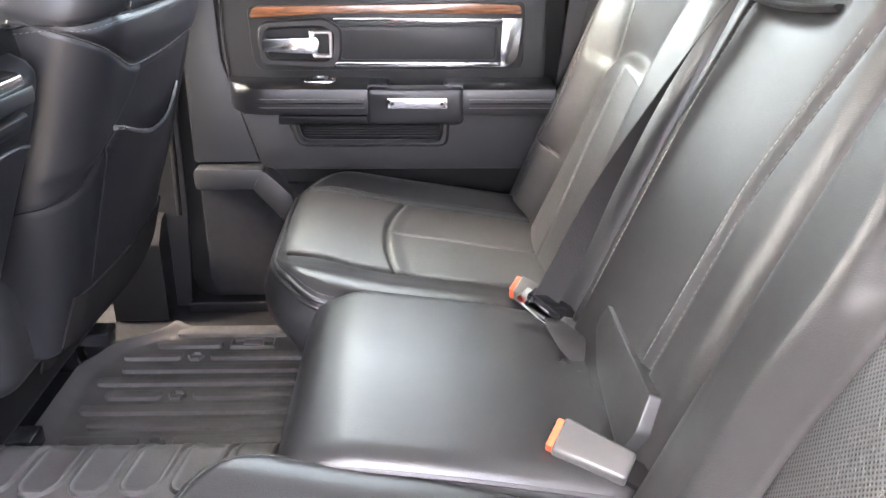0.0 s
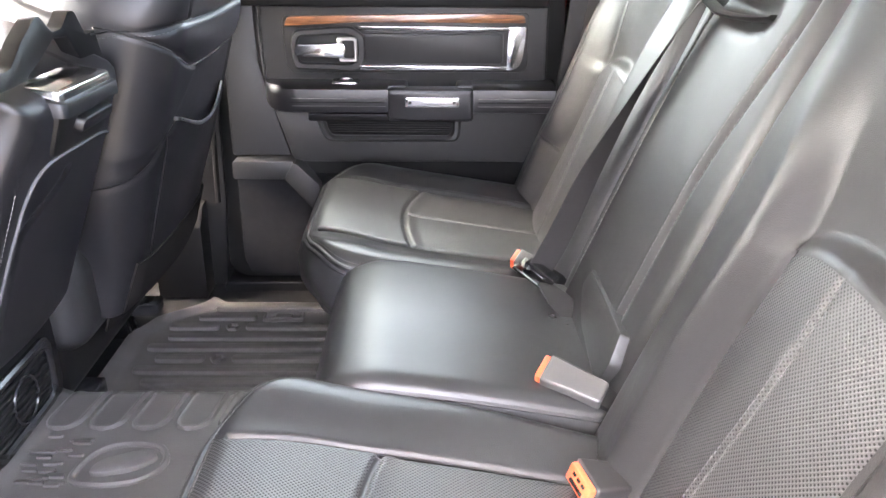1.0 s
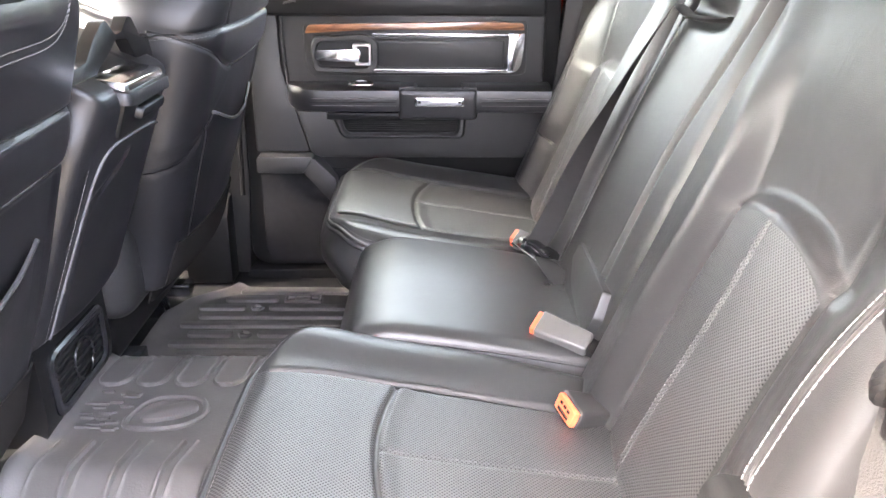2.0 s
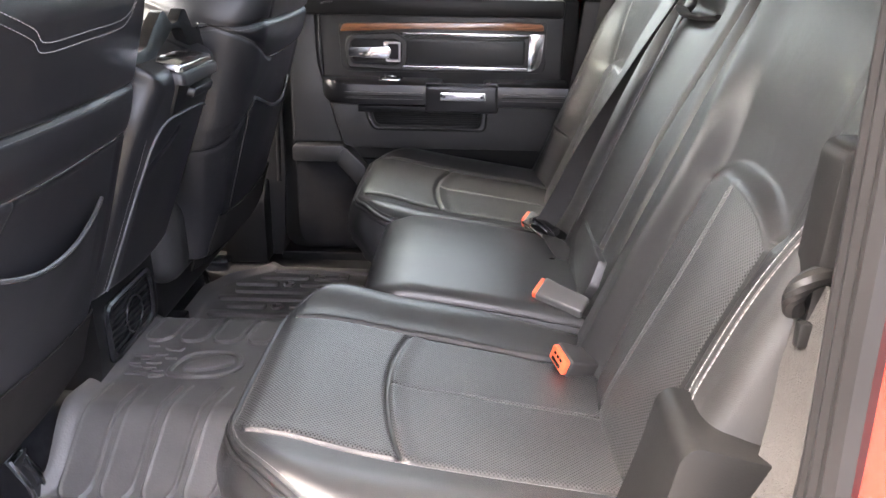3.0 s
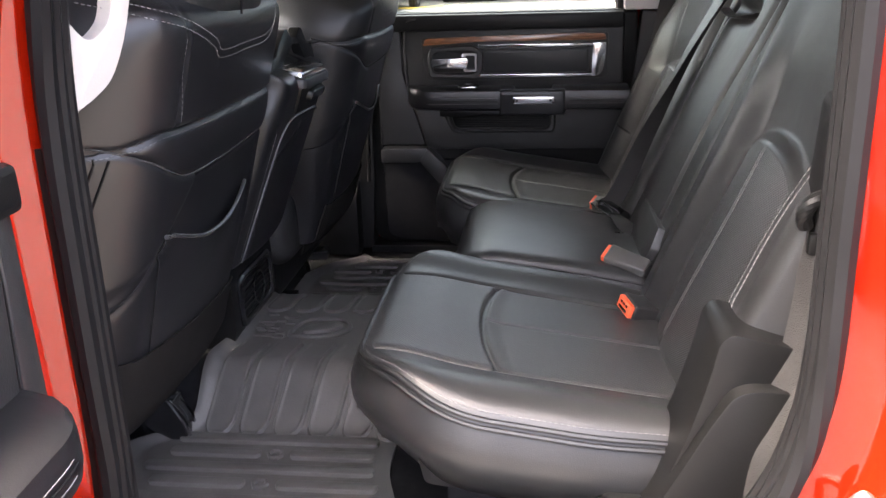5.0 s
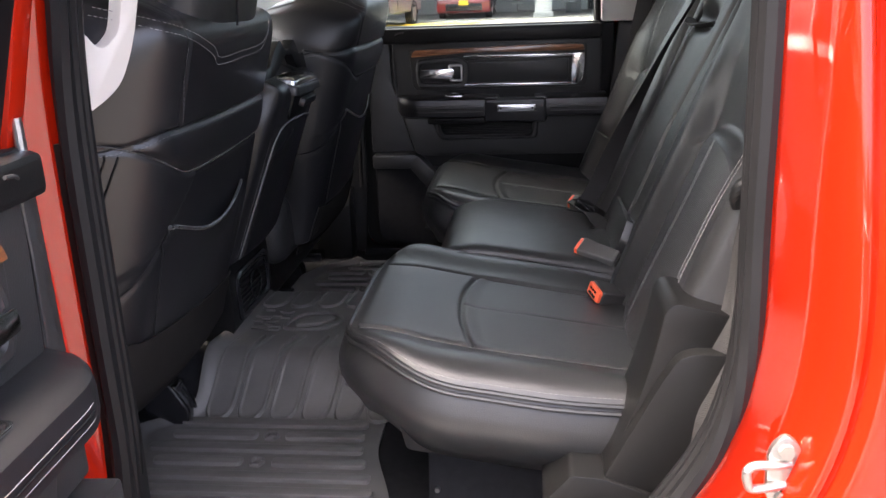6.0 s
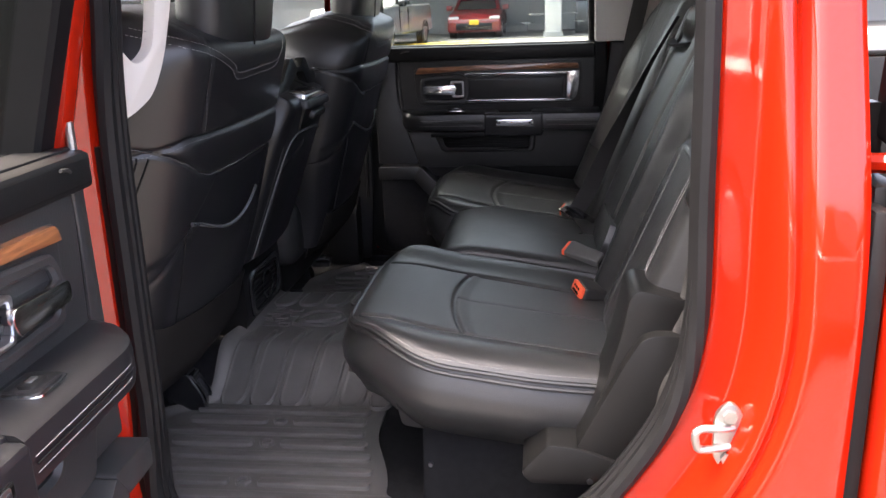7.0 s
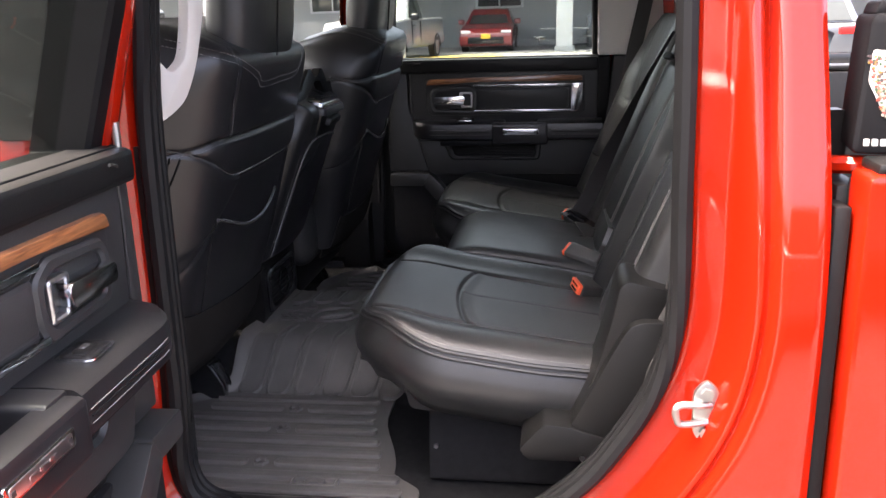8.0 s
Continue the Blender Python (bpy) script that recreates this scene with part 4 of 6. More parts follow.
part("rivet", tube([(-0.163, 0.243, 0.835), (-0.163, 0.252, 0.835)], 0.004, 8), SATIN, base)


# ---- floor mat ----
mat_thing = thing("floor_mat", "one-piece black rubber mat with raised ribs across the tunnel", "floor mat")


def mat_z(x, y):
    return FLOOR + 0.012 + bump_floor(y)


def mat_front(y):
    """The mat's front edge: it reaches further forward in the footwells."""
    return -0.70 - 0.10 * (1 - smoothstep(0.505, 0.60, y)) + 0.02 * smoothstep(0.65, 0.8, y) - 0.02 * smoothstep(1.0, 1.2, y) + 0.03 * smoothstep(1.38, 1.46, y) + 0.10 * smoothstep(1.45, 1.56, y)


def mat_back(y):
    """Its rear edge, which widens beside the sill."""
    return -0.305 + 0.055 * smoothstep(0.5, 0.27, y) + 0.06 * smoothstep(0.27, 0.2, y) + 0.07 * smoothstep(0.9, 1.1, y)


def mat_sheet(a, b):
    y = 0.15 + 1.43 * b
    x0, x1 = mat_front(y), mat_back(y)
    x = x0 + (x1 - x0) * a
    rim = 0.014 * (1 - smoothstep(0, 0.035, a * (x1 - x0))) + 0.012 * (1 - smoothstep(0, 0.02, b)) - 0.006 * smoothstep(0.98, 1, b)
    return Vector((x, y, mat_z(x, y) + rim))


part("mat_body", solid(mat_sheet, 80, 200, 0.006), RUBBER, mat_thing, angle=50)


def capsule(a0, a1, b0, b1, n=6):
    """A long rounded outline on the floor: a along x, b along y."""
    r = min(a1 - a0, b1 - b0) / 2
    return rounded([(a0, b0), (a1, b0), (a1, b1), (a0, b1)], r * 0.99, n)


def rib(x0, x1, y0, y1, high=0.008, bevel=0.004):
    part("rib", slab(capsule(x0, x1, y0, y1), -0.004, high, bevel, lambda a, d, b: Vector((a, b, mat_z(a, b) + d))), RUBBER, mat_thing)


for i in range(9):
    y = 0.175 + i * 0.0455
    x0 = mat_front(y) + 0.055 + (0.03 if i % 2 else 0)
    if i in (2, 5, 7):
        rib(x0, -0.545, y, y + 0.024)
        rib(-0.49, mat_back(y) - 0.03, y, y + 0.024)
    else:
        rib(x0, mat_back(y) - 0.03, y, y + 0.024)
for i in range(9):
    y = 1.155 + i * 0.0455
    x0 = mat_front(y) + 0.05 + (0.03 if i % 2 else 0)
    if i in (0, 3, 6):
        rib(x0, -0.52, y, y + 0.024)
        rib(-0.465, -0.26, y, y + 0.024)
    elif i == 7:
        rib(x0, -0.45, y, y + 0.024)
    else:
        rib(x0, -0.26, y, y + 0.024)


def tongue(x, y0, y1, wide, slant):
    """A raised tongue with a rounded end at y1 and a lipped edge, lying over the tunnel."""
    sg = 1 if y1 > y0 else -1
    n, m = 44, 22

    def fn(a, b):
        y = y0 + (y1 - y0) * a
        left = abs(y1 - y)
        r = wide / 2
        half = r if left > r else math.sqrt(max(1e-6, r * r - (r - left) ** 2))
        k = 2 * b - 1
        edge = min(half * (1 - abs(k)), left) if left < r else half * (1 - abs(k))
        h = 0.0075 * smoothstep(-0.0005, 0.0035, edge) - 0.002 * smoothstep(0.005, 0.009, edge)
        xx = x + slant * (y - y1) + half * k
        return Vector((xx, y, mat_z(xx, y) - 0.001 + h))
    return sheet(fn, n, m)


for i in range(7):
    x = -0.655 + i * 0.0665
    part("rib", tongue(x, 0.745, 0.56, 0.06, 0.18 + 0.02 * i), RUBBER, mat_thing)
    part("rib", tongue(x + 0.02, 1.10, 0.91, 0.059, 0.12), RUBBER, mat_thing)
# moulded emblem as a plain shield with a blob, and small studs
emb = smooth_line([(-0.57, 0.79, 0), (-0.53, 0.775, 0), (-0.47, 0.785, 0), (-0.44, 0.825, 0), (-0.46, 0.87, 0), (-0.52, 0.878, 0), (-0.56, 0.85, 0)], 42, True)
part("emblem", frame_slab([(p.x, p.y) for p in emb], inset([(p.x, p.y) for p in emb], 0.01), -0.004, 0.007, 0.003, lambda a, d, b: Vector((a, b, mat_z(a, b) + d))), RUBBER, mat_thing)
emb2 = smooth_line([(-0.54, 0.80, 0), (-0.49, 0.81, 0), (-0.46, 0.835, 0), (-0.475, 0.855, 0), (-0.51, 0.845, 0), (-0.54, 0.825, 0)], 36, True)
part("emblem", slab([(p.x, p.y) for p in emb2], -0.004, 0.008, 0.004, lambda a, d, b: Vector((a, b, mat_z(a, b) + d))), RUBBER, mat_thing)
for x, y in ((-0.518, 0.278), (-0.518, 0.415), (-0.518, 0.505), (-0.493, 1.167), (-0.493, 1.303), (-0.493, 1.44)):
    hexa = [(x + 0.016 * math.cos(k * math.pi / 3), y + 0.016 * math.sin(k * math.pi / 3)) for k in range(6)]
    part("stud", frame_slab(hexa, inset(hexa, 0.006), -0.004, 0.007, 0.002, lambda a, d, b: Vector((a, b, mat_z(a, b) + d))), RUBBER, mat_thing)
for y in (0.215, 1.488):
    sq = rounded([(-0.435, y - 0.018), (-0.345, y - 0.018), (-0.345, y + 0.018), (-0.435, y + 0.018)], 0.006)
    part("emblem", frame_slab(sq, inset(sq, 0.006), -0.004, 0.008, 0.002, lambda a, d, b: Vector((a, b, mat_z(a, b) + d))), RUBBER, mat_thing)
    part("emblem", slab(capsule(-0.41, -0.37, y - 0.009, y + 0.009), -0.004, 0.008, 0.003, lambda a, d, b: Vector((a, b, mat_z(a, b) + d))), RUBBER, mat_thing)
random.seed(4)
for i in range(26):
    x, y = -0.655 + random.random() * 0.07, 0.77 + random.random() * 0.13
    rib(x, x + 0.022, y, y + 0.006, 0.004, 0.002)


# ---- front seats ----
def front_seat(dx, dy, dz, label, trim=0.0, band=0.013, head=(0.0, 0.0), flap=(0.112, 0.16), crown=1.555, tuck=0.0):
    """Seen from behind. w: the distance from the truck's middle line."""
    seat = thing("front_seat", label, "car seat", group="front seats")
    side, mid = -1, YC + dy
    V = (0, side, 0)

    def P(name, geo, mat, parent=seat, lab="", angle=50):
        return part(name, geo, mat, parent, lab, angle)

    # u runs up the back from z = 0.93
    lean = 0.285
    cs = math.sqrt(1 + lean * lean)

    def uz(z):
        return (z - 0.93) * cs

    def lo(u):
        k = max(0.0, u - uz(crown) + 0.07) / 0.07
        return 0.15 + 0.08 * (1 - math.sqrt(max(0.0, 1 - min(1, k) ** 2))) + 0.03 * smoothstep(uz(1.2), uz(0.95), u)

    def hi(u):
        k = max(0.0, u - uz(crown) + 0.07) / 0.07
        return 0.735 - trim - 0.05 * smoothstep(uz(1.40), uz(1.56), u) - (0.06 + 1.2 * trim) * (1 - math.sqrt(max(0.0, 1 - min(1, k) ** 2))) - 0.03 * smoothstep(uz(1.2), uz(0.95), u)

    def band_top(w):
        return 0.482 + band - 0.036 * smoothstep(0.62, 0.705, w) - 0.008 * smoothstep(0.4, 0.15, w)

    def band_low(w):
        return 0.404 + band + 0.052 * smoothstep(0.53, 0.70, w) - 0.006 * smoothstep(0.35, 0.17, w)

    def side_seam(u):
        return 0.515 + 0.85 * max(0.0, 0.395 + band - u)

    def pocket_u(w):
        return 0.317 + band - 0.03 * math.sin(math.pi * max(0, min(1, (w - 0.24) / 0.36)) ** 0.85) + 0.012 * smoothstep(0.45, 0.6, w)

    def rise(u, w):
        h = 0.02 * math.sin(math.pi * max(0, min(1, (w - 0.15) / 0.6)))
        # outer side falls away towards the front
        h -= 0.10 * smoothstep(0.6, 0.75, w) ** 1.5
        t, b = band_top(w), band_low(w)
        fade = 1 - smoothstep(0.69, 0.71, w)
        h += groove(u - t, 0.0045, 0.006) * fade
        h += groove(u - b, 0.0045, 0.005) * fade
        if b < u < t:
            h += 0.004 * math.sin(math.pi * (u - b) / max(0.004, t - b)) * fade
        if u > t:
            h += groove(w - 0.605, 0.004, 0.004)
        if u < b:
            h -= 0.006 * smoothstep(b, b - 0.012, u) * smoothstep(0.17, 0.2, w) * (1 - smoothstep(0.50, 0.52, w - 0.8 * (b - u)))
            h += groove(w - side_seam(u), 0.004, 0.004)
        return h

    L = uz(crown)
    pad = Pad((-0.668 + dx, mid, 0.93 + dz), (lean, 0, 1), V, (1, 0, -lean), L, lo, hi, rise, 0.04, 0.2, 0.012, tuck)
    back = P("backrest", pad.geometry(190, 170), VINYL)
    ws = [0.17 + 0.53 * i / 60 for i in range(61)]
    P("seam", tube([pad.at(band_top(w), w, 0.0005) for w in ws], 0.0014, 6), SEAL, back)
    P("piping", tube([pad.at(band_low(w), w, 0.001) for w in ws], 0.0016, 6), PIPING, back)
    P("stitching", stitches([pad.at(band_top(w) - 0.005, w, 0.001) for w in ws], 0.004, 0.003, 0.0006), DARK_THREAD, back)
    P("stitching", stitches(pad.line([(band_top(0.6) + 0.004, 0.597), (L - 0.03, 0.61)], 0.0008), 0.005, 0.003, 0.0006), DARK_THREAD, back)
    P("seam", tube([pad.at(0.14 + (band_low(0.5) - 0.145) * i / 30, side_seam(0.14 + (band_low(0.5) - 0.145) * i / 30), 0.0008) for i in range(31)], 0.0013, 5), SEAL, back)
    u_low = uz(1.02)

    def pocket(a, b):
        w = 0.245 + 0.355 * b
        return pad.at(u_low + (pocket_u(w) - u_low) * a, w - 0.02 * (1 - a) * b, 0.002 + 0.013 * smoothstep(0.2, 1.0, a) * math.sin(math.pi * min(1, max(0, b * 0.9 + 0.05))))
    P("map_pocket", solid(pocket, 24, 40, 0.002, tuple(-pad.n)), VINYL, back, "map pocket")
    P("pocket_edge", tube([pocket(1.0, i / 40) for i in range(41)], 0.0038, 8), PIPING, back, "piped map pocket edge")
    # yoke seam under the headrest
    yoke = [(L - 0.012, 0.70), (L - 0.02, 0.62), (L - 0.05, 0.53), (L - 0.068, 0.50), (L - 0.066, 0.4), (L - 0.062, 0.27), (L - 0.02, 0.225), (L - 0.008, 0.215)]
    for k in (0.0, 0.012):
        ln = [pad.at(u + k * 0.9, w - k * 0.2, 0.0012) for u, w in [(p.x, p.y) for p in smooth_line([(a, b, 0) for a, b in yoke], 60)] if u + k < L]
        P("stitching", stitches(ln, 0.004, 0.003, 0.0005), THREAD, back)
    # side bolster seams by the door
    for k in (0.0, 0.02) if not trim else ():
        ln = [pad.at((0.445 + band) * (1 - f) + 0.2 * f, 0.682 - trim + 0.035 * f + k * 0.5, 0.001) for f in [i / 30 for i in range(31)]]
        P("seam", tube(ln, 0.0018, 5), SEAL, back)
    # lower cloth flap
    P("lower_flap", solid(lambda a, b: pad.at((flap[0] + (flap[1] - flap[0]) * b) * (1 - a) - 0.03 * a, 0.19 + (0.5 - trim) * b, 0.006 + 0.006 * math.sin(5 * b) * a), 10, 24, 0.003, tuple(-pad.n)), FABRIC, seat, "grey-brown cloth flap")
    # cushion and its frame
    cy0, cy1 = sorted((mid + side * 0.19, mid + side * 0.72))
    bm = box(-1.22 + dx, -0.70 + dx, cy0, cy1, 0.9 + dz, 1.09 + dz, 0.05, 5)
    P("cushion", bm, LEATHER)
    for w in (0.315, 0.645):
        y = mid + side * w
        P("seat_rail", box(-1.15 + dx, -0.72 + dx, y - 0.022, y + 0.022, 0.815, 0.845, 0.004), GLOSSY)
        foot = P("rail_foot", slab(rounded([(-0.78, 0.765), (-0.70, 0.765), (-0.705, 0.80), (-0.735, 0.85), (-0.80, 0.85)], 0.008), y - 0.025, y + 0.025, 0.004, xyz), GLOSSY)
        P("foot_edge", tube([(-0.697, y - 0.02, 0.77), (-0.703, y - 0.02, 0.80), (-0.728, y - 0.02, 0.845)], 0.0042, 6), CHROME, foot)
        P("foot_edge", tube([(-0.697, y + 0.012, 0.77), (-0.703, y + 0.012, 0.80), (-0.728, y + 0.012, 0.845)], 0.0042, 6), CHROME, foot)
    P("frame_cover", box(-1.15 + dx, -0.75 + dx, cy0 + 0.01, cy1 - 0.01, 0.84, 0.93 + dz, 0.02, 3), PLASTIC)
    # headrest
    top = pad.at(L - 0.01, 0.415)
    hd = headrest((top.x - 0.055 + head[0], top.y, top.z - 0.03 + head[1]), 0.15, 0.26, seat, 0.1)
    P("head_seam", tube([Vector((top.x - 0.055 + head[0] + 0.057 * 0.98 + 0.1 * z, top.y + side * 0.02, top.z - 0.03 + head[1] + z)) for z in (0.06, 0.1, 0.15, 0.2)], 0.002, 6), SEAL, hd)
    for w in (0.37, 0.51):
        p = pad.at(L - 0.01, w)
        P("post_guide", tube([p + Vector((-0.05, 0, -0.02)), p + Vector((-0.05, 0, 0.02))], 0.014, 10), GLOSSY)
    return seat


front_seat(0.0, 0.0, 0.0, "black leather front seat with map pocket beside the open doorway", head=(0.0, -0.035))
front_seat(0.085, 0.845, 0.03, "black leather front seat with map pocket beyond the console", 0.06, 0.032, (-0.03, -0.015), (0.106, 0.11), 1.53, 0.06)


# ---- console ----
con = thing("centre_console", "black padded centre console with a chrome latch", "console")
cl = 0.386
cp = Pad((-0.645, 0, 1.03), (cl, 0, 1), (0, 1, 0), (1, 0, -cl), 0.40, lambda u: 0.715 + 0.02 * smoothstep(0.3, 0.4, u), lambda u: 1.045 - 0.02 * smoothstep(0.3, 0.4, u),
         lambda u, y: 0.012 * math.sin(math.pi * (y - 0.715) / 0.33) + (groove(y - (0.765 + 0.1 * smoothstep(0.22, 0.3, u)), 0.006, 0.006) if u < 0.3 else 0) - (0.02 if 0.82 < y < 0.95 and u > 0.33 else 0), 0.03, 0.2, 0.006)
cb = part("body", cp.geometry(80, 70), VINYL, con, angle=60)
part("piping", tube(cp.line([(0.02, 0.745), (0.1, 0.748), (0.22, 0.755), (0.285, 0.764), (0.318, 0.794), (0.324, 0.866), (0.316, 0.96), (0.30, 1.02)], 0.002), 0.0022, 6), DARK_THREAD, cb)
part("stitching", stitches(cp.line([(0.02, 0.735), (0.3, 0.738)], 0.0015), 0.004, 0.003, 0.0005), THREAD, cb)
on_console = lambda a, d, b: cp.o + cp.u * b + Vector((0, a, 0)) + cp.n * d
part("latch_well", slab(rounded([(0.80, 0.325), (0.965, 0.325), (0.955, 0.40), (0.79, 0.40)], 0.016), -0.01, 0.014, 0.005, on_console), PLASTIC, con)
part("latch_bar", slab(rounded([(0.845, 0.352), (0.945, 0.352), (0.945, 0.372), (0.845, 0.372)], 0.009), 0.008, 0.026, 0.008, on_console), VINYL, con, "padded latch bar")
part("latch_cap", slab(rounded([(-0.57, 0.795), (-0.492, 0.80), (-0.488, 0.95), (-0.566, 0.945)], 0.01), 1.404, 1.418, 0.005, lambda a, d, b: Vector((a, b, d - 0.16 * (a + 0.53)))), CHROME, con, "mirror-bright latch cap")
part("latch_lip", slab(rounded([(-0.575, 0.787), (-0.486, 0.792), (-0.482, 0.958), (-0.571, 0.953)], 0.012), 1.388, 1.406, 0.004, lambda a, d, b: Vector((a, b, d - 0.16 * (a + 0.53)))), VINYL, con)
part("lid", box(-1.0, -0.56, 0.73, 1.03, 1.3, 1.395, 0.02, 3), VINYL, con)
part("base", slab(rounded([(-1.25, 0.80), (-0.685, 0.80), (-0.66, 0.9), (-0.665, 1.04), (-1.25, 1.3)], 0.02), 0.745, 1.015, 0.012, xyz), PLASTIC, con)
vent = part("vent_bezel", frame_slab(rounded([(0.775, 0.885), (0.985, 0.885), (0.985, 1.0), (0.775, 1.0)], 0.03), rounded([(0.79, 0.9), (0.97, 0.9), (0.97, 0.985), (0.79, 0.985)], 0.025), 0.0, 0.012, 0.004, lambda a, d, b: Vector((-0.666 + d, a, b))), GLOSSY, con, "round-cornered air vent")
for i in range(7):
    part("vent_slat", box(-0.667, -0.657, 0.795, 0.965, 0.905 + i * 0.0115, 0.909 + i * 0.0115, 0.001, 1), PLASTIC, vent)
part("vent_ring", tube([(-0.653, 0.88 + 0.035 * math.cos(k * math.pi / 12), 0.943 + 0.035 * math.sin(k * math.pi / 12)) for k in range(24)], 0.0025, 6, True), GLOSSY, vent)

tray = thing("cup_tray", "grey plastic cup holder tray with notched rim", "cup holder")
notch = rounded([(0.74, 1.40), (0.80, 1.40), (0.83, 1.425), (0.875, 1.438), (0.92, 1.455), (0.96, 1.452), (0.975, 1.425), (1.0, 1.39), (1.12, 1.39), (1.13, 1.49), (1.11, 1.483), (1.075, 1.449), (1.018, 1.447), (1.003, 1.48), (0.985, 1.482), (0.95, 1.464), (0.922, 1.463), (0.90, 1.486), (0.885, 1.484), (0.836, 1.463), (0.795, 1.44), (0.74, 1.435)], 0.006)
part("rim", slab(notch, 0.0, 0.02, 0.004, lambda a, d, b: Vector((-0.562 - 0.15 * (b - 1.45) + d, a, b))), PLASTIC, tray)
part("tray_floor", box(-0.85, -0.6, 0.78, 1.0, 1.37, 1.40, 0.006), PLASTIC, tray)

# dashboard and what closes the front
dash = thing("dashboard", "dark dashboard with a hooded instrument binnacle", "dashboard")
part("dash_body", slab(rounded([(-1.75, 0.9), (-1.4, 0.95), (-1.28, 1.2), (-1.3, 1.36), (-1.42, 1.42), (-1.85, 1.43)], 0.05), 0.05, 1.72, 0.03, xyz), PLASTIC, dash)
part("binnacle", slab(rounded([(0.30, 1.35), (0.66, 1.35), (0.65, 1.46), (0.58, 1.5), (0.38, 1.5), (0.31, 1.46)], 0.05), -1.5, -1.26, 0.02, lambda a, d, b: Vector((d, a, b))), PLASTIC, dash)
wheel = thing("steering_wheel", "black leather steering wheel before the front seat", "steering wheel")
part("rim", tube([Vector((-1.12 + 0.07 * math.sin(a), 0.48 + 0.19 * math.cos(a), 1.34 + 0.175 * math.sin(a))) for a in [k * math.pi / 24 for k in range(48)]], 0.016, 10, True), LEATHER, wheel)
part("hub", slab(rounded([(0.41, 1.28), (0.55, 1.28), (0.57, 1.37), (0.39, 1.37)], 0.03), -1.16, -1.1, 0.015, lambda a, d, b: Vector((d, a, b))), PLASTIC, wheel)
for a, b in (((0.31, 1.35), (0.41, 1.34)), ((0.55, 1.34), (0.65, 1.35)), ((0.48, 1.18), (0.48, 1.28))):
    part("spoke", tube([(-1.12, *a), (-1.13, *b)], 0.014, 8), PLASTIC, wheel)

wind = thing("windshield", "clear windshield above the dashboard", "window", kind="structure")
wso = rounded([(0.0, 1.40), (1.77, 1.40), (1.62, 1.95), (0.15, 1.95)], 0.04)
wsi = rounded([(0.09, 1.43), (1.68, 1.43), (1.55, 1.9), (0.22, 1.9)], 0.04)
wmp = lambda a, d, b: Vector((-1.85 + (b - 1.46) * 1.3 + d, a, b))
part("window_frame", frame_slab(wso, wsi, 0.0, 0.04, 0.006, wmp), HEADLINER, wind)
p = part("pane", slab(wsi, 0.015, 0.02, 0, wmp), GLASS, wind)
p.visible_shadow = False
cowl = part("wall_front", box(-1.97, -1.75, 0.0, 1.77, 0.6, 1.42, 0.02), PLASTIC)
tagged(cowl, "dark bulkhead below the windshield", "wall", kind="structure")

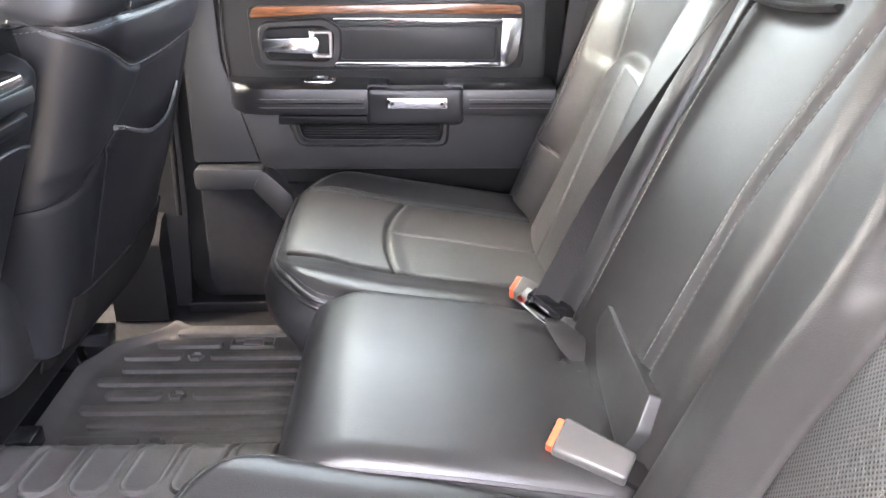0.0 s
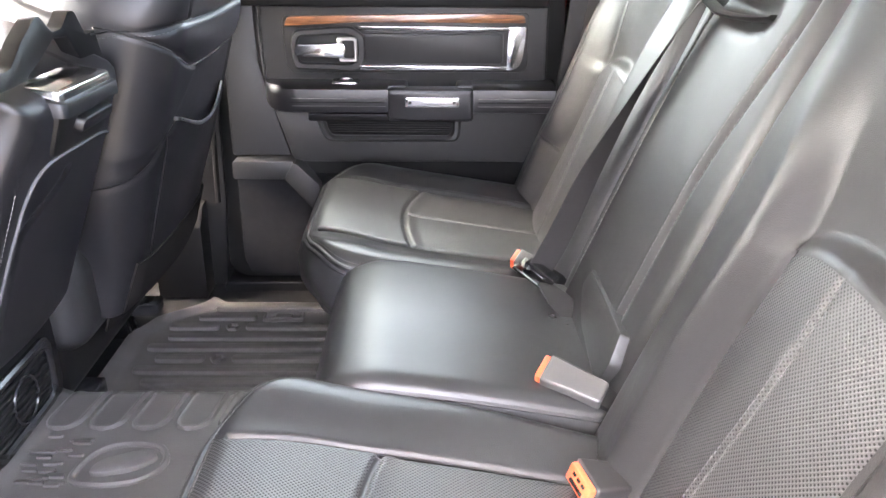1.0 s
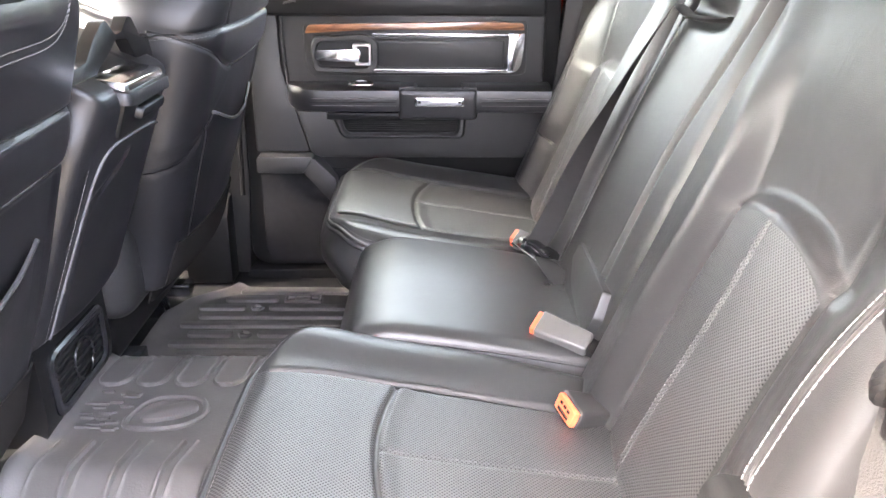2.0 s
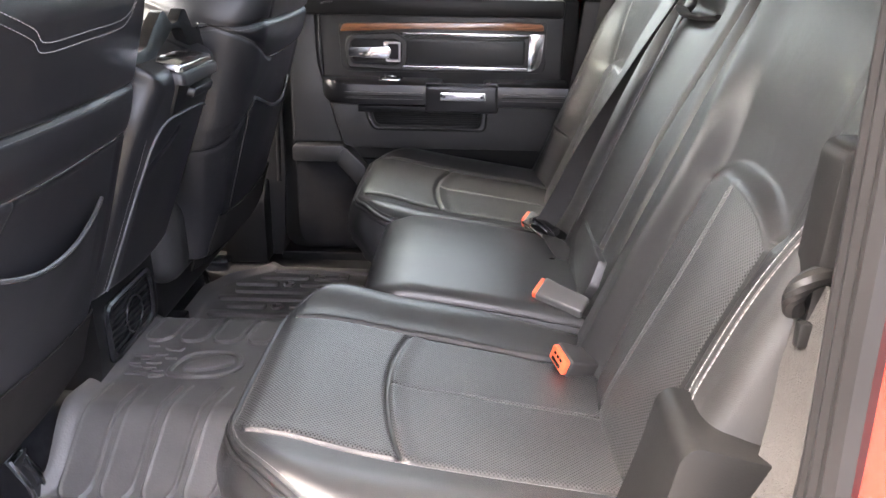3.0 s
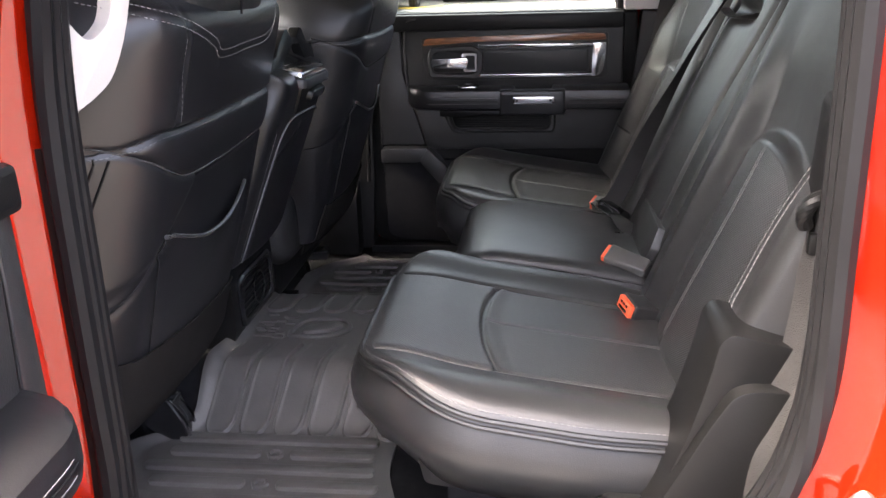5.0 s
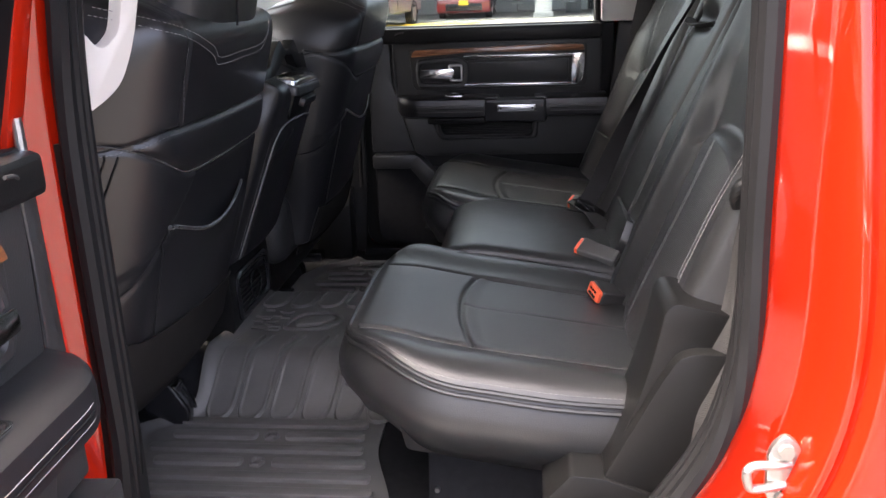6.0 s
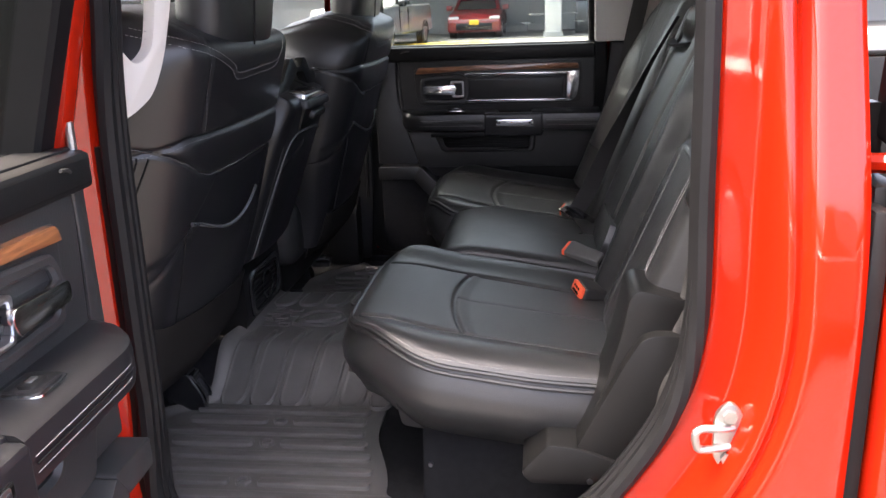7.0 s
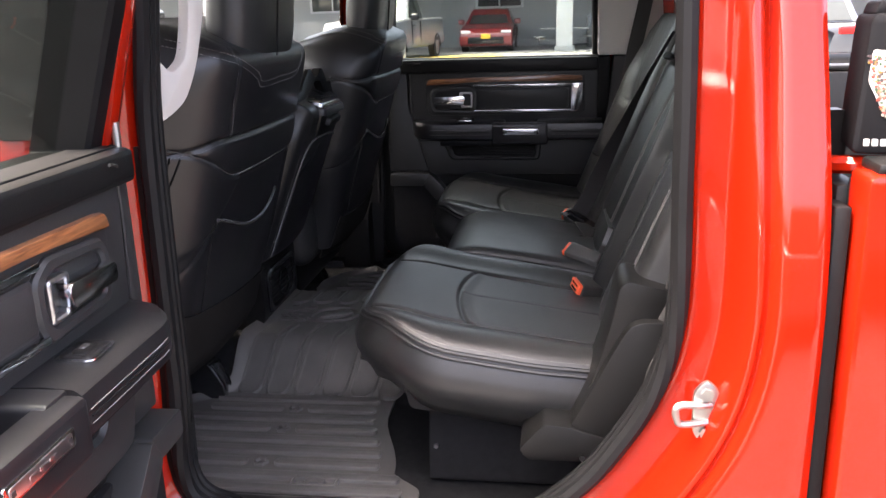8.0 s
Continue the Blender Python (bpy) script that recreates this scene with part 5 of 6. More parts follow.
# front doors and centre pillars
for side, lab in ((-1, "closed front door with dark trim and clear glass"), (1, "closed front door with dark trim, on the other side")):
    fd = thing("front_door", lab, "car door", group="front doors")
    mp = (lambda a, d, b: Vector((a, 0.06 + d, b))) if side < 0 else (lambda a, d, b: Vector((a, 2 * YC - 0.06 - d, b)))
    part("inner_panel", slab(rounded([(-1.6, 0.75), (-0.66, 0.75), (-0.66, 1.46), (-1.75, 1.46)], 0.03), -0.09, 0.02, 0.015, mp), SOFT, fd)
    part("outer_skin", slab(rounded([(-1.62, 0.45), (-0.645, 0.45), (-0.645, 1.47), (-1.78, 1.47)], 0.02), -0.09, -0.145, 0.01, mp), RED, fd, "red painted outer skin")
    part("armrest", slab(rounded([(-1.4, 1.18), (-0.72, 1.18), (-0.72, 1.25), (-1.4, 1.25)], 0.02), 0.0, 0.08, 0.015, mp), SOFT, fd)
    wo = rounded([(-1.75, 1.455), (-0.62, 1.455), (-0.56, 1.93), (-1.22, 1.93)], 0.02)
    wi = rounded([(-1.6, 1.475), (-0.67, 1.475), (-0.635, 1.87), (-1.18, 1.87)], 0.02)
    part("window_frame", frame_slab(wo, wi, -0.11, -0.03, 0.005, mp), SEAL, fd)
    p = part("pane", slab(inset(wi, -0.01), -0.075, -0.07, 0, mp), GLASS, fd)
    p.visible_shadow = False
    part("mirror_shell", slab(rounded([(-1.62, 1.46), (-1.5, 1.46), (-1.48, 1.66), (-1.6, 1.66)], 0.03), -0.16, -0.40, 0.03, mp), GLOSSY, fd, "black door mirror")
    mq = (lambda a, d, b: Vector((a, 0.145 + d, b))) if side < 0 else mp
    pil = thing("door_pillar", "beige upper and black lower trim of the pillar between the doors", "pillar trim", group="centre pillars", kind="structure")
    part("lower_trim", slab(rounded([(-0.70, 0.76), (-0.575, 0.76), (-0.57, 1.0), (-0.57, 1.42), (-0.66, 1.42)] if side < 0 else [(-0.70, 0.76), (-0.555, 0.76), (-0.54, 1.0), (-0.54, 1.45), (-0.66, 1.45)], [0.01, 0.01, 0.02, 0.01, 0.01]), -0.06, -0.01 if side < 0 else 0.045, 0.015, mq), PLASTIC, pil)
    part("pillar_applique", slab(rounded([(-0.69, 1.455), (-0.612, 1.455), (-0.545, 1.9), (-0.64, 1.9)], 0.008), -0.135, -0.152, 0.004, mp), GLOSSY, pil, "gloss black pillar panel")
    if side > 0:
        step = rounded([(1.70, 0.76), (1.598, 0.76), (1.598, 0.938), (1.634, 0.978), (1.70, 0.985)], [0.002, 0.004, 0.008, 0.008, 0.002])
        part("pillar_step", slab(step, -0.70, -0.588, 0.012, lambda a, d, b: Vector((d, a, b))), PLASTIC, pil)
        part("pillar_rib", tube([(-0.556, 1.652, 0.98), (-0.553, 1.652, 1.1), (-0.551, 1.654, 1.25), (-0.548, 1.656, 1.42)], 0.006, 8), PLASTIC, pil)
    shift = 0.045 if side < 0 else 0.0
    part("upper_trim", slab(rounded([(-0.63 - shift, 1.42), (-0.57 - shift, 1.42), (-0.52 - shift, 1.93), (-0.59 - shift, 1.93)], 0.01), -0.05, 0.03, 0.01, mq), BEIGE, pil)

# grab handle on the near centre pillar
gh = thing("grab_handle", "pale beige curved grab handle on the door pillar", "grab handle")
loop_o = smooth_line([(0, 0.139, 1.449), (0, 0.165, 1.463), (0, 0.188, 1.483), (0, 0.208, 1.522), (0, 0.22, 1.559), (0, 0.238, 1.637), (0, 0.24, 1.74), (0, 0.205, 1.84), (0, 0.139, 1.88)], 60)
loop_i = smooth_line([(0, 0.139, 1.565), (0, 0.15, 1.545), (0, 0.166, 1.528), (0, 0.184, 1.537), (0, 0.197, 1.56), (0, 0.21, 1.637), (0, 0.212, 1.73), (0, 0.185, 1.79), (0, 0.139, 1.83)], 60)
go = [(p.y, p.z) for p in loop_o]
gi = [(p.y, p.z) for p in loop_i]
arm_at = lambda a, d, b: Vector((-0.64 + 0.5 * a + d, a - 0.5 * d, b))
part("handle_loop", slab(go + gi[::-1], -0.022, 0.0, 0.007, arm_at), BEIGE, gh)
for z in (1.50, 1.845):
    part("mounting_foot", slab(rounded([(0.125, z - 0.03), (0.16, z - 0.025), (0.16, z + 0.025), (0.125, z + 0.03)], 0.012), -0.045, -0.02, 0.004, arm_at), BEIGE, gh)

# far rear quarter: beige trim above the belt line
q = part("trim_quarter", slab(rounded([(0.185, 1.465), (0.40, 1.465), (0.38, 1.93), (0.175, 1.93)], 0.01), 0.0, 0.06, 0.008, lambda a, d, b: Vector((a, 2 * YC - 0.05 - d, b))), BEIGE)
tagged(q, "beige upper trim of the rear cab pillar", "pillar trim", kind="structure")
q = part("trim_quarter", slab(rounded([(0.244, 1.465), (0.40, 1.465), (0.38, 1.93), (0.235, 1.93)], 0.01), 0.06, 0.12, 0.008, xyz), BEIGE)
tagged(q, "beige upper trim of the rear cab pillar by the open doorway", "pillar trim", kind="structure")
for mp, x in ((xyz, 0.245), (mirror, 0.172)):
    q = part("trim_quarter", slab(rounded([(x, 0.80), (0.42, 0.80), (0.44, 1.465), (0.235 if mp is mirror else 0.262, 1.465)], 0.01), 0.062, 0.10, 0.008, mp), PLASTIC)
    tagged(q, "black lower trim of the rear cab pillar", "pillar trim", kind="structure")

for mp, lab in ((xyz, "black plastic scuff plate along the open door sill"), (mirror, "black plastic scuff plate along the far sill")):
    q = part("door_sill", slab(rounded([(-0.56, 0.70), (0.1, 0.70), (0.08, 0.775), (-0.56, 0.775)], 0.008), 0.03, 0.16 if mp is xyz else 0.115, 0.01, mp), PLASTIC if mp is xyz else SEAL)
    tagged(q, lab, "door sill", kind="structure")

# striker on the door jamb
st = thing("door_striker", "zinc-plated door striker loop bolted to the red jamb", "door striker")
m = pose(0.26, -0.034, 1.064, 0, 0, 0)
plate = smooth_line([(0, 0, 0.046), (0.016, 0, 0.03), (0.018, 0, 0), (0.016, 0, -0.03), (0, 0, -0.046), (-0.016, 0, -0.03), (-0.018, 0, 0), (-0.016, 0, 0.03)], 40, True)
part("plate", slab([(p.x, p.z) for p in plate], 0.004, -0.004, 0.0015, lambda a, d, b: m @ Vector((a, d, b))), STEEL, st)
part("loop", tube([m @ v for v in smooth_line([(0.006, -0.002, 0.012), (-0.012, -0.008, 0.013), (-0.034, -0.014, 0.016), (-0.043, -0.017, 0.010), (-0.04, -0.016, -0.008), (-0.032, -0.014, -0.013), (-0.012, -0.008, -0.014), (0.006, -0.002, -0.014)], 42)], 0.0052, 10), STEEL, st)
for z in (0.029, -0.029):
    part("bolt", tube([m @ Vector((0, -0.003, z)), m @ Vector((0, -0.01, z))], 0.009, 6), STEEL, st)


# ---- truck bed ----
bed = thing("truck_bed", "red pickup bed with dark liner and grey rail caps", "truck bed")
part("side_panel", slab(rounded([(0.418, 0.5), (2.2, 0.5), (2.2, 1.405), (0.418, 1.405)], 0.012), -0.03, -0.095, 0.01, xyz), RED, bed)
part("rail_cap", box(0.43, 2.2, -0.085, -0.02, 1.402, 1.418, 0.006), PLASTIC, bed)
part("far_panel", slab(rounded([(0.418, 0.5), (2.2, 0.5), (2.2, 1.40), (0.418, 1.40)], 0.012), 1.80, 1.865, 0.01, xyz), RED, bed)
part("far_rail_cap", box(0.43, 2.2, 1.76, 1.85, 1.395, 1.412, 0.006), PLASTIC, bed)
part("liner_side", box(0.42, 2.2, 1.755, 1.802, 0.85, 1.392, 0.006), PLASTIC, bed)
part("liner_side", box(0.42, 2.2, -0.032, -0.012, 0.85, 1.392, 0.006), PLASTIC, bed)
part("liner", box(0.42, 2.2, -0.03, 1.8, 0.85, 0.88, 0.01), RUBBER, bed)
part("liner_front", box(0.405, 0.44, -0.02, 1.79, 0.85, 1.38, 0.006), PLASTIC, bed)
part("gap_filler", box(0.394, 0.414, -0.06, 0.02, 0.5, 1.36, 0.004), SEAL, bed)
part("corner_brace", tube([(0.40, 0.02, 1.40), (0.46, -0.02, 1.405), (0.52, -0.03, 1.41)], 0.012, 8), RED, bed)


# ---- outside ----
CONCRETE = material("pale concrete apron", (0.2, 0.197, 0.187), 0.9, bump=(60, 0.4), mottle=0.15, mottle_scale=0.8)
ASPHALT = material("worn asphalt lot", (0.065, 0.065, 0.064), 0.9, bump=(60, 0.4), mottle=0.15, mottle_scale=0.8)
YELLOW = material("yellow line paint", (0.75, 0.48, 0.04), 0.8, mottle=0.15, mottle_scale=12)
STUCCO = material("light grey stucco", (0.27, 0.278, 0.275), 0.9, bump=(40, 0.3), mottle=0.05, mottle_scale=1.5)
WHITE = material("white painted column", (0.45, 0.46, 0.46), 0.7, mottle=0.04)
DARKGLASS = material("dark building glass", (0.02, 0.025, 0.025), 0.08, mottle=0.2)
SILVER = material("silver car paint", (0.3, 0.31, 0.315), 0.35, metal=0.5, coat=0.8, mottle=0.03)
GREY_CAR = material("grey car paint", (0.1, 0.105, 0.11), 0.3, metal=0.5, coat=0.8, mottle=0.03)
CAR_RED = material("red car paint", (0.17, 0.008, 0.011), 0.3, coat=0.8, mottle=0.03)
TYRE = material("tyre rubber", (0.02, 0.02, 0.02), 0.8, mottle=0.2, mottle_scale=20)
PLATE = material("yellow plate", (0.8, 0.5, 0.03), 0.5, mottle=0.05)
LAMP = material("lamp glass", (0.6, 0.62, 0.63), 0.1, mottle=0.1)
TAIL = material("tail lamp", (0.4, 0.01, 0.01), 0.15, mottle=0.1)


def lot_z(y):
    """The lot climbs gently towards the building."""
    return 0.36 * smoothstep(4, 24, y)


def ground_point(a, b):
    x = math.copysign(abs(2 * a - 1) ** 3, 2 * a - 1) * 900
    y = math.copysign(abs(2 * b - 1) ** 3, 2 * b - 1) * 900
    return Vector((x, y, lot_z(y)))


ground = part("ground", solid(ground_point, 80, 80, 0.3), ASPHALT)
tagged(ground, "worn grey asphalt parking lot", "ground", kind="structure")
apron = part("pavement", solid(lambda a, b: Vector((-40 + 80 * a, 23 + 10 * b, lot_z(23 + 10 * b) + 0.012)), 4, 20, 0.05), CONCRETE)
tagged(apron, "pale concrete apron before the building", "pavement", kind="structure")
line = part("road_line", box(-8.0, -1.6, 24.6, 25.5, 0.33, 0.379, 0.003), YELLOW)
tagged(line, "yellow painted kerb line on the lot", "road marking", kind="structure")

bld = thing("building", "light grey dealership building with dark windows and a white column", "building")
part("wall", slab(rounded([(-40, 0.0), (40, 0.0), (40, 7), (-40, 7)], 0.01), 33.0, 33.4, 0.02, xyz), STUCCO, bld)
part("canopy", box(-40, 40, 26.5, 33.2, 4.6, 5.6, 0.05), STUCCO, bld)
for x in (-12.0, -6.0, 0.32, 6.5, 12.5):
    col = part("column", box(x - 0.27, x + 0.27, 27.6, 28.1, 0.3, 4.65, 0.01), WHITE, bld)
    part("column_base", box(x - 0.33, x + 0.33, 27.55, 28.15, 0.3, 0.52, 0.01), STUCCO, col)
for x in (-14.5, -9.0, -2.2, 4.2, 9.0):
    fr = part("window", box(x - 0.95, x + 0.95, 32.9, 33.05, 1.85, 3.9, 0.02), WHITE, bld)
    part("pane", box(x - 0.85, x - 0.03, 32.88, 32.96, 1.93, 3.82, 0.01), DARKGLASS, fr)
    part("pane", box(x + 0.03, x + 0.85, 32.88, 32.96, 1.93, 3.82, 0.01), DARKGLASS, fr)
part("door", box(2.1, 3.2, 32.9, 33.05, 0.35, 2.6, 0.02), DARKGLASS, bld)



def car(at, turn, paint, label, kind="sedan", lift=0.0):
    """A parked car built along +x (its nose), then turned and placed."""
    c = thing("car", label, "car", group="parked cars")
    L = {"sedan": 2.35, "suv": 2.35, "pickup": 2.9}[kind]
    H = {"sedan": 1.45, "suv": 1.72, "pickup": 1.93}[kind]
    hw = {"sedan": 0.92, "suv": 0.95, "pickup": 1.0}[kind]
    low = 0.2 if kind == "sedan" else 0.32 if kind == "suv" else 0.45
    belt_z = H * 0.62
    if kind == "pickup":
        lower = [(-L, low), (L, low), (L + 0.04, H * 0.5), (L - 0.1, H * 0.62), (1.3, H * 0.66), (-L, H * 0.66)]
        cab = [(-0.75, belt_z), (1.35, belt_z), (0.55, H), (-0.55, H)]
    elif kind == "suv":
        lower = [(-L, low), (L, low), (L + 0.04, H * 0.42), (L - 0.15, H * 0.57), (0.95, H * 0.63), (-L + 0.02, H * 0.63)]
        cab = [(-L + 0.08, belt_z), (1.0, belt_z), (0.35, H), (-1.75, H)]
    else:
        lower = [(-L, low), (L, low), (L + 0.05, H * 0.42), (L - 0.2, H * 0.56), (0.95, H * 0.64), (-1.6, H * 0.66), (-L, H * 0.62)]
        cab = [(-1.75, belt_z), (1.05, belt_z), (0.2, H), (-0.85, H)]

    def body(poly, w0, w1, r):
        k = rounded(poly, r)
        n = len(k)
        zs = [p[1] for p in k]
        z0, z1 = min(zs), max(zs)

        def wd(z, f):
            return (w0 + (w1 - w0) * (z - z0) / (z1 - z0)) * f
        vs = []
        rings = ((-1, 0.0, 0.06), (-1, 1, 0.0), (1, 1, 0.0), (1, 0.0, 0.06))
        ins = inset(k, 0.05)
        for sg, f, i in rings:
            for p, qq in zip(k, ins):
                if i:
                    vs.append(Vector((qq[0], sg * wd(qq[1], 1), qq[1])))
                else:
                    vs.append(Vector((p[0], sg * (wd(p[1], 1) - 0.05), p[1])))
        fs = []
        for r_ in range(3):
            for j in range(n):
                fs.append((r_ * n + j, r_ * n + (j + 1) % n, (r_ + 1) * n + (j + 1) % n, (r_ + 1) * n + j))
        fs += [tuple(range(n)), tuple(3 * n + j for j in range(n))]
        return vs, fs

    m = pose(*at, 0, 0, turn)

    def put(geo):
        return [m @ Vector(v) for v in geo[0]], geo[1]

    def pbox(*a):
        return moved(box(*a), m)
    part("body", put(body(lower, hw, hw * 0.97, 0.12)), paint, c)
    cabin = part("cabin", put(body(cab, hw * 0.93, hw * 0.72, 0.12)), paint, c)
    x0, x1 = cab[0][0], cab[1][0]
    x2, x3 = cab[3][0], cab[2][0]
    za, zb = belt_z + 0.04, H - 0.09

    def side_glass(sg):
        poly = rounded([(x0 + 0.2, za), (x1 - 0.25, za), (x3 - 0.08, zb), (x2 + 0.12, zb)], 0.05)
        fs = slab(poly, 0, 0.02, 0.005, lambda a, d, b: Vector((a, sg * (hw * 0.93 + (hw * 0.72 - hw * 0.93) * (b - belt_z) / (H - belt_z) - 0.004 + d), b)))
        return put(fs)
    for sg in (-1, 1):
        part("side_window", side_glass(sg), DARKGLASS, cabin)
        part("door_mirror", pbox(x1 - 0.45, x1 - 0.3, *sorted((sg * (hw - 0.02), sg * (hw + 0.2))), belt_z + 0.02, belt_z + 0.2, 0.04, 3), paint if kind == "sedan" else GLOSSY, c)
        for xm in ((x0 + x1) / 2 - 0.5, (x0 + x1) / 2 + 0.42):
            part("door_handle", pbox(xm, xm + 0.18, *sorted((sg * (hw - 0.03), sg * (hw + 0.02))), belt_z - 0.14, belt_z - 0.11, 0.01, 2), CHROME if kind == "pickup" else paint, c)
            part("door_gap", pbox(xm + 0.24, xm + 0.25, *sorted((sg * (hw - 0.05), sg * (hw + 0.003))), low + 0.08, belt_z, 0.001, 1), SEAL, c)
        for xw in (L - 0.9, -L + 0.95):
            part("wheel_arch", put(tube([(xw + 0.40 * math.cos(t), sg * (hw - 0.02), 0.36 + 0.40 * math.sin(t)) for t in [k * math.pi / 14 for k in range(15)]], 0.035, 8)), SEAL, c)

    def screen(xa, xb, lab):
        f = 0.82
        vs = []
        for xx, zz, w in ((xa, za, hw * 0.93), (xb, zb, hw * 0.76)):
            vs += [Vector((xx, -w * f, zz)), Vector((xx, w * f, zz))]
        d = Vector((0.03 if xa > xb else -0.03, 0, 0.02))
        vs = vs + [v - d for v in vs]
        vs = [v + d * 0.9 for v in vs]
        part(lab, put((vs, [(0, 1, 3, 2), (4, 5, 7, 6), (0, 1, 5, 4), (2, 3, 7, 6), (0, 2, 6, 4), (1, 3, 7, 5)])), DARKGLASS, cabin)
    screen(x1 - 0.06, x3 + 0.06, "windscreen")
    screen(x0 + 0.06, x2 - 0.06, "rear_screen")
    g = part("grille", pbox(L - 0.02, L + 0.05, -0.62, 0.62, 0.28 if kind == "sedan" else 0.6, H * 0.36 if kind == "sedan" else 0.9, 0.03, 3), GLOSSY, c)
    for i in range(4):
        z = (0.31 if kind == "sedan" else 0.64) + i * 0.055
        part("grille_bar", pbox(L + 0.03, L + 0.062, -0.55, 0.55, z, z + 0.012, 0.003, 1), SEAL, g)
    part("plate", pbox(L + 0.05, L + 0.075, -0.16, 0.16, 0.46, 0.62, 0.006, 1), PLATE, c)
    for sg in (-1, 1):
        part("headlight", pbox(L - 0.16, L + 0.03, *sorted((sg * 0.52, sg * (hw - 0.05))), H * 0.44, H * 0.51, 0.03, 3), LAMP, c)
        part("tail_light", pbox(-L - 0.03, -L + 0.12, *sorted((sg * 0.5, sg * (hw - 0.03))), H * 0.52, H * 0.6, 0.03, 3), TAIL, c)
    part("bumper", pbox(-L - 0.06, -L + 0.1, -hw + 0.06, hw - 0.06, low, low + 0.28, 0.05, 3), GLOSSY if kind == "suv" else paint, c)
    for xw in (L - 0.9, -L + 0.95):
        for sg in (-1, 1):
            wheel_local(c, m, xw, sg * (hw - 0.12), 0.36 if kind != "sedan" else 0.33)
    return c


def wheel_local(parent, m, x, y, r):
    n = 28

    def disc(rr, w):
        vs, fs = [], []
        for f, rad in ((-w / 2, rr * 0.9), (-w / 2 + 0.02, rr), (w / 2 - 0.02, rr), (w / 2, rr * 0.9)):
            for i in range(n):
                a = 2 * math.pi * i / n
                vs.append(m @ Vector((x + rad * math.cos(a), y + f, r + rad * math.sin(a))))
        for k in range(3):
            for i in range(n):
                fs.append((k * n + i, k * n + (i + 1) % n, (k + 1) * n + (i + 1) % n, (k + 1) * n + i))
        fs += [tuple(range(n)), tuple(3 * n + i for i in range(n))]
        return vs, fs
    wh = part("wheel", disc(r, 0.23), TYRE, parent)
    part("rim", disc(r * 0.64, 0.25), SATIN, wh)


car((-2.35, 30.3, 0.36), -90, CAR_RED, "red sedan parked nose out before the building")
car((-4.93, 24.0, 0.3), 264, SILVER, "silver crew cab pickup parked across the lot", "pickup")
car((4.3, 16.4, 0.22), 90, GREY_CAR, "grey crossover seen from behind past the truck bed", "suv")
car((-16, 24, 0.36), 180, WHITE, "white sedan parked far across the lot")
car((-24, 3, 0.0), 90, SILVER, "silver sedan parked beyond the truck's nose")
car((-13, -6, 0.0), 170, GREY_CAR, "grey crossover parked beside the open door", "suv")
# Unseen pickup, guessed from reflections; set this close to cut low near-side sky light.
car((0.9, -4.0, 0.0), 180, GREY_CAR, "unseen dark grey pickup added in the next bay to block low light, mirrored in the red paint", "pickup")

tb = thing("picnic_table", "grey outdoor table with fixed stools by the column", "table")
part("top", box(-0.5, 1.15, 28.5, 29.3, 1.05, 1.10, 0.01), STUCCO, tb)
part("leg", tube([(0.3, 28.9, 0.36), (0.3, 28.9, 1.06)], 0.06, 10), GREY_CAR, tb)
for x in (-0.55, 1.2):
    part("stool", tube([(x, 28.8, 0.78), (x, 28.8, 0.83)], 0.2, 16), STUCCO, tb)
    part("stool_arm", tube([(0.3, 28.9, 0.5), (x, 28.8, 0.55), (x, 28.8, 0.8)], 0.03, 8), GREY_CAR, tb)
bin_ = part("litter_bin", box(1.15, 1.7, 30.2, 30.8, 0.36, 1.5, 0.04, 3), GREY_CAR)
tagged(bin_, "dark grey square litter bin by the wall", "bin")

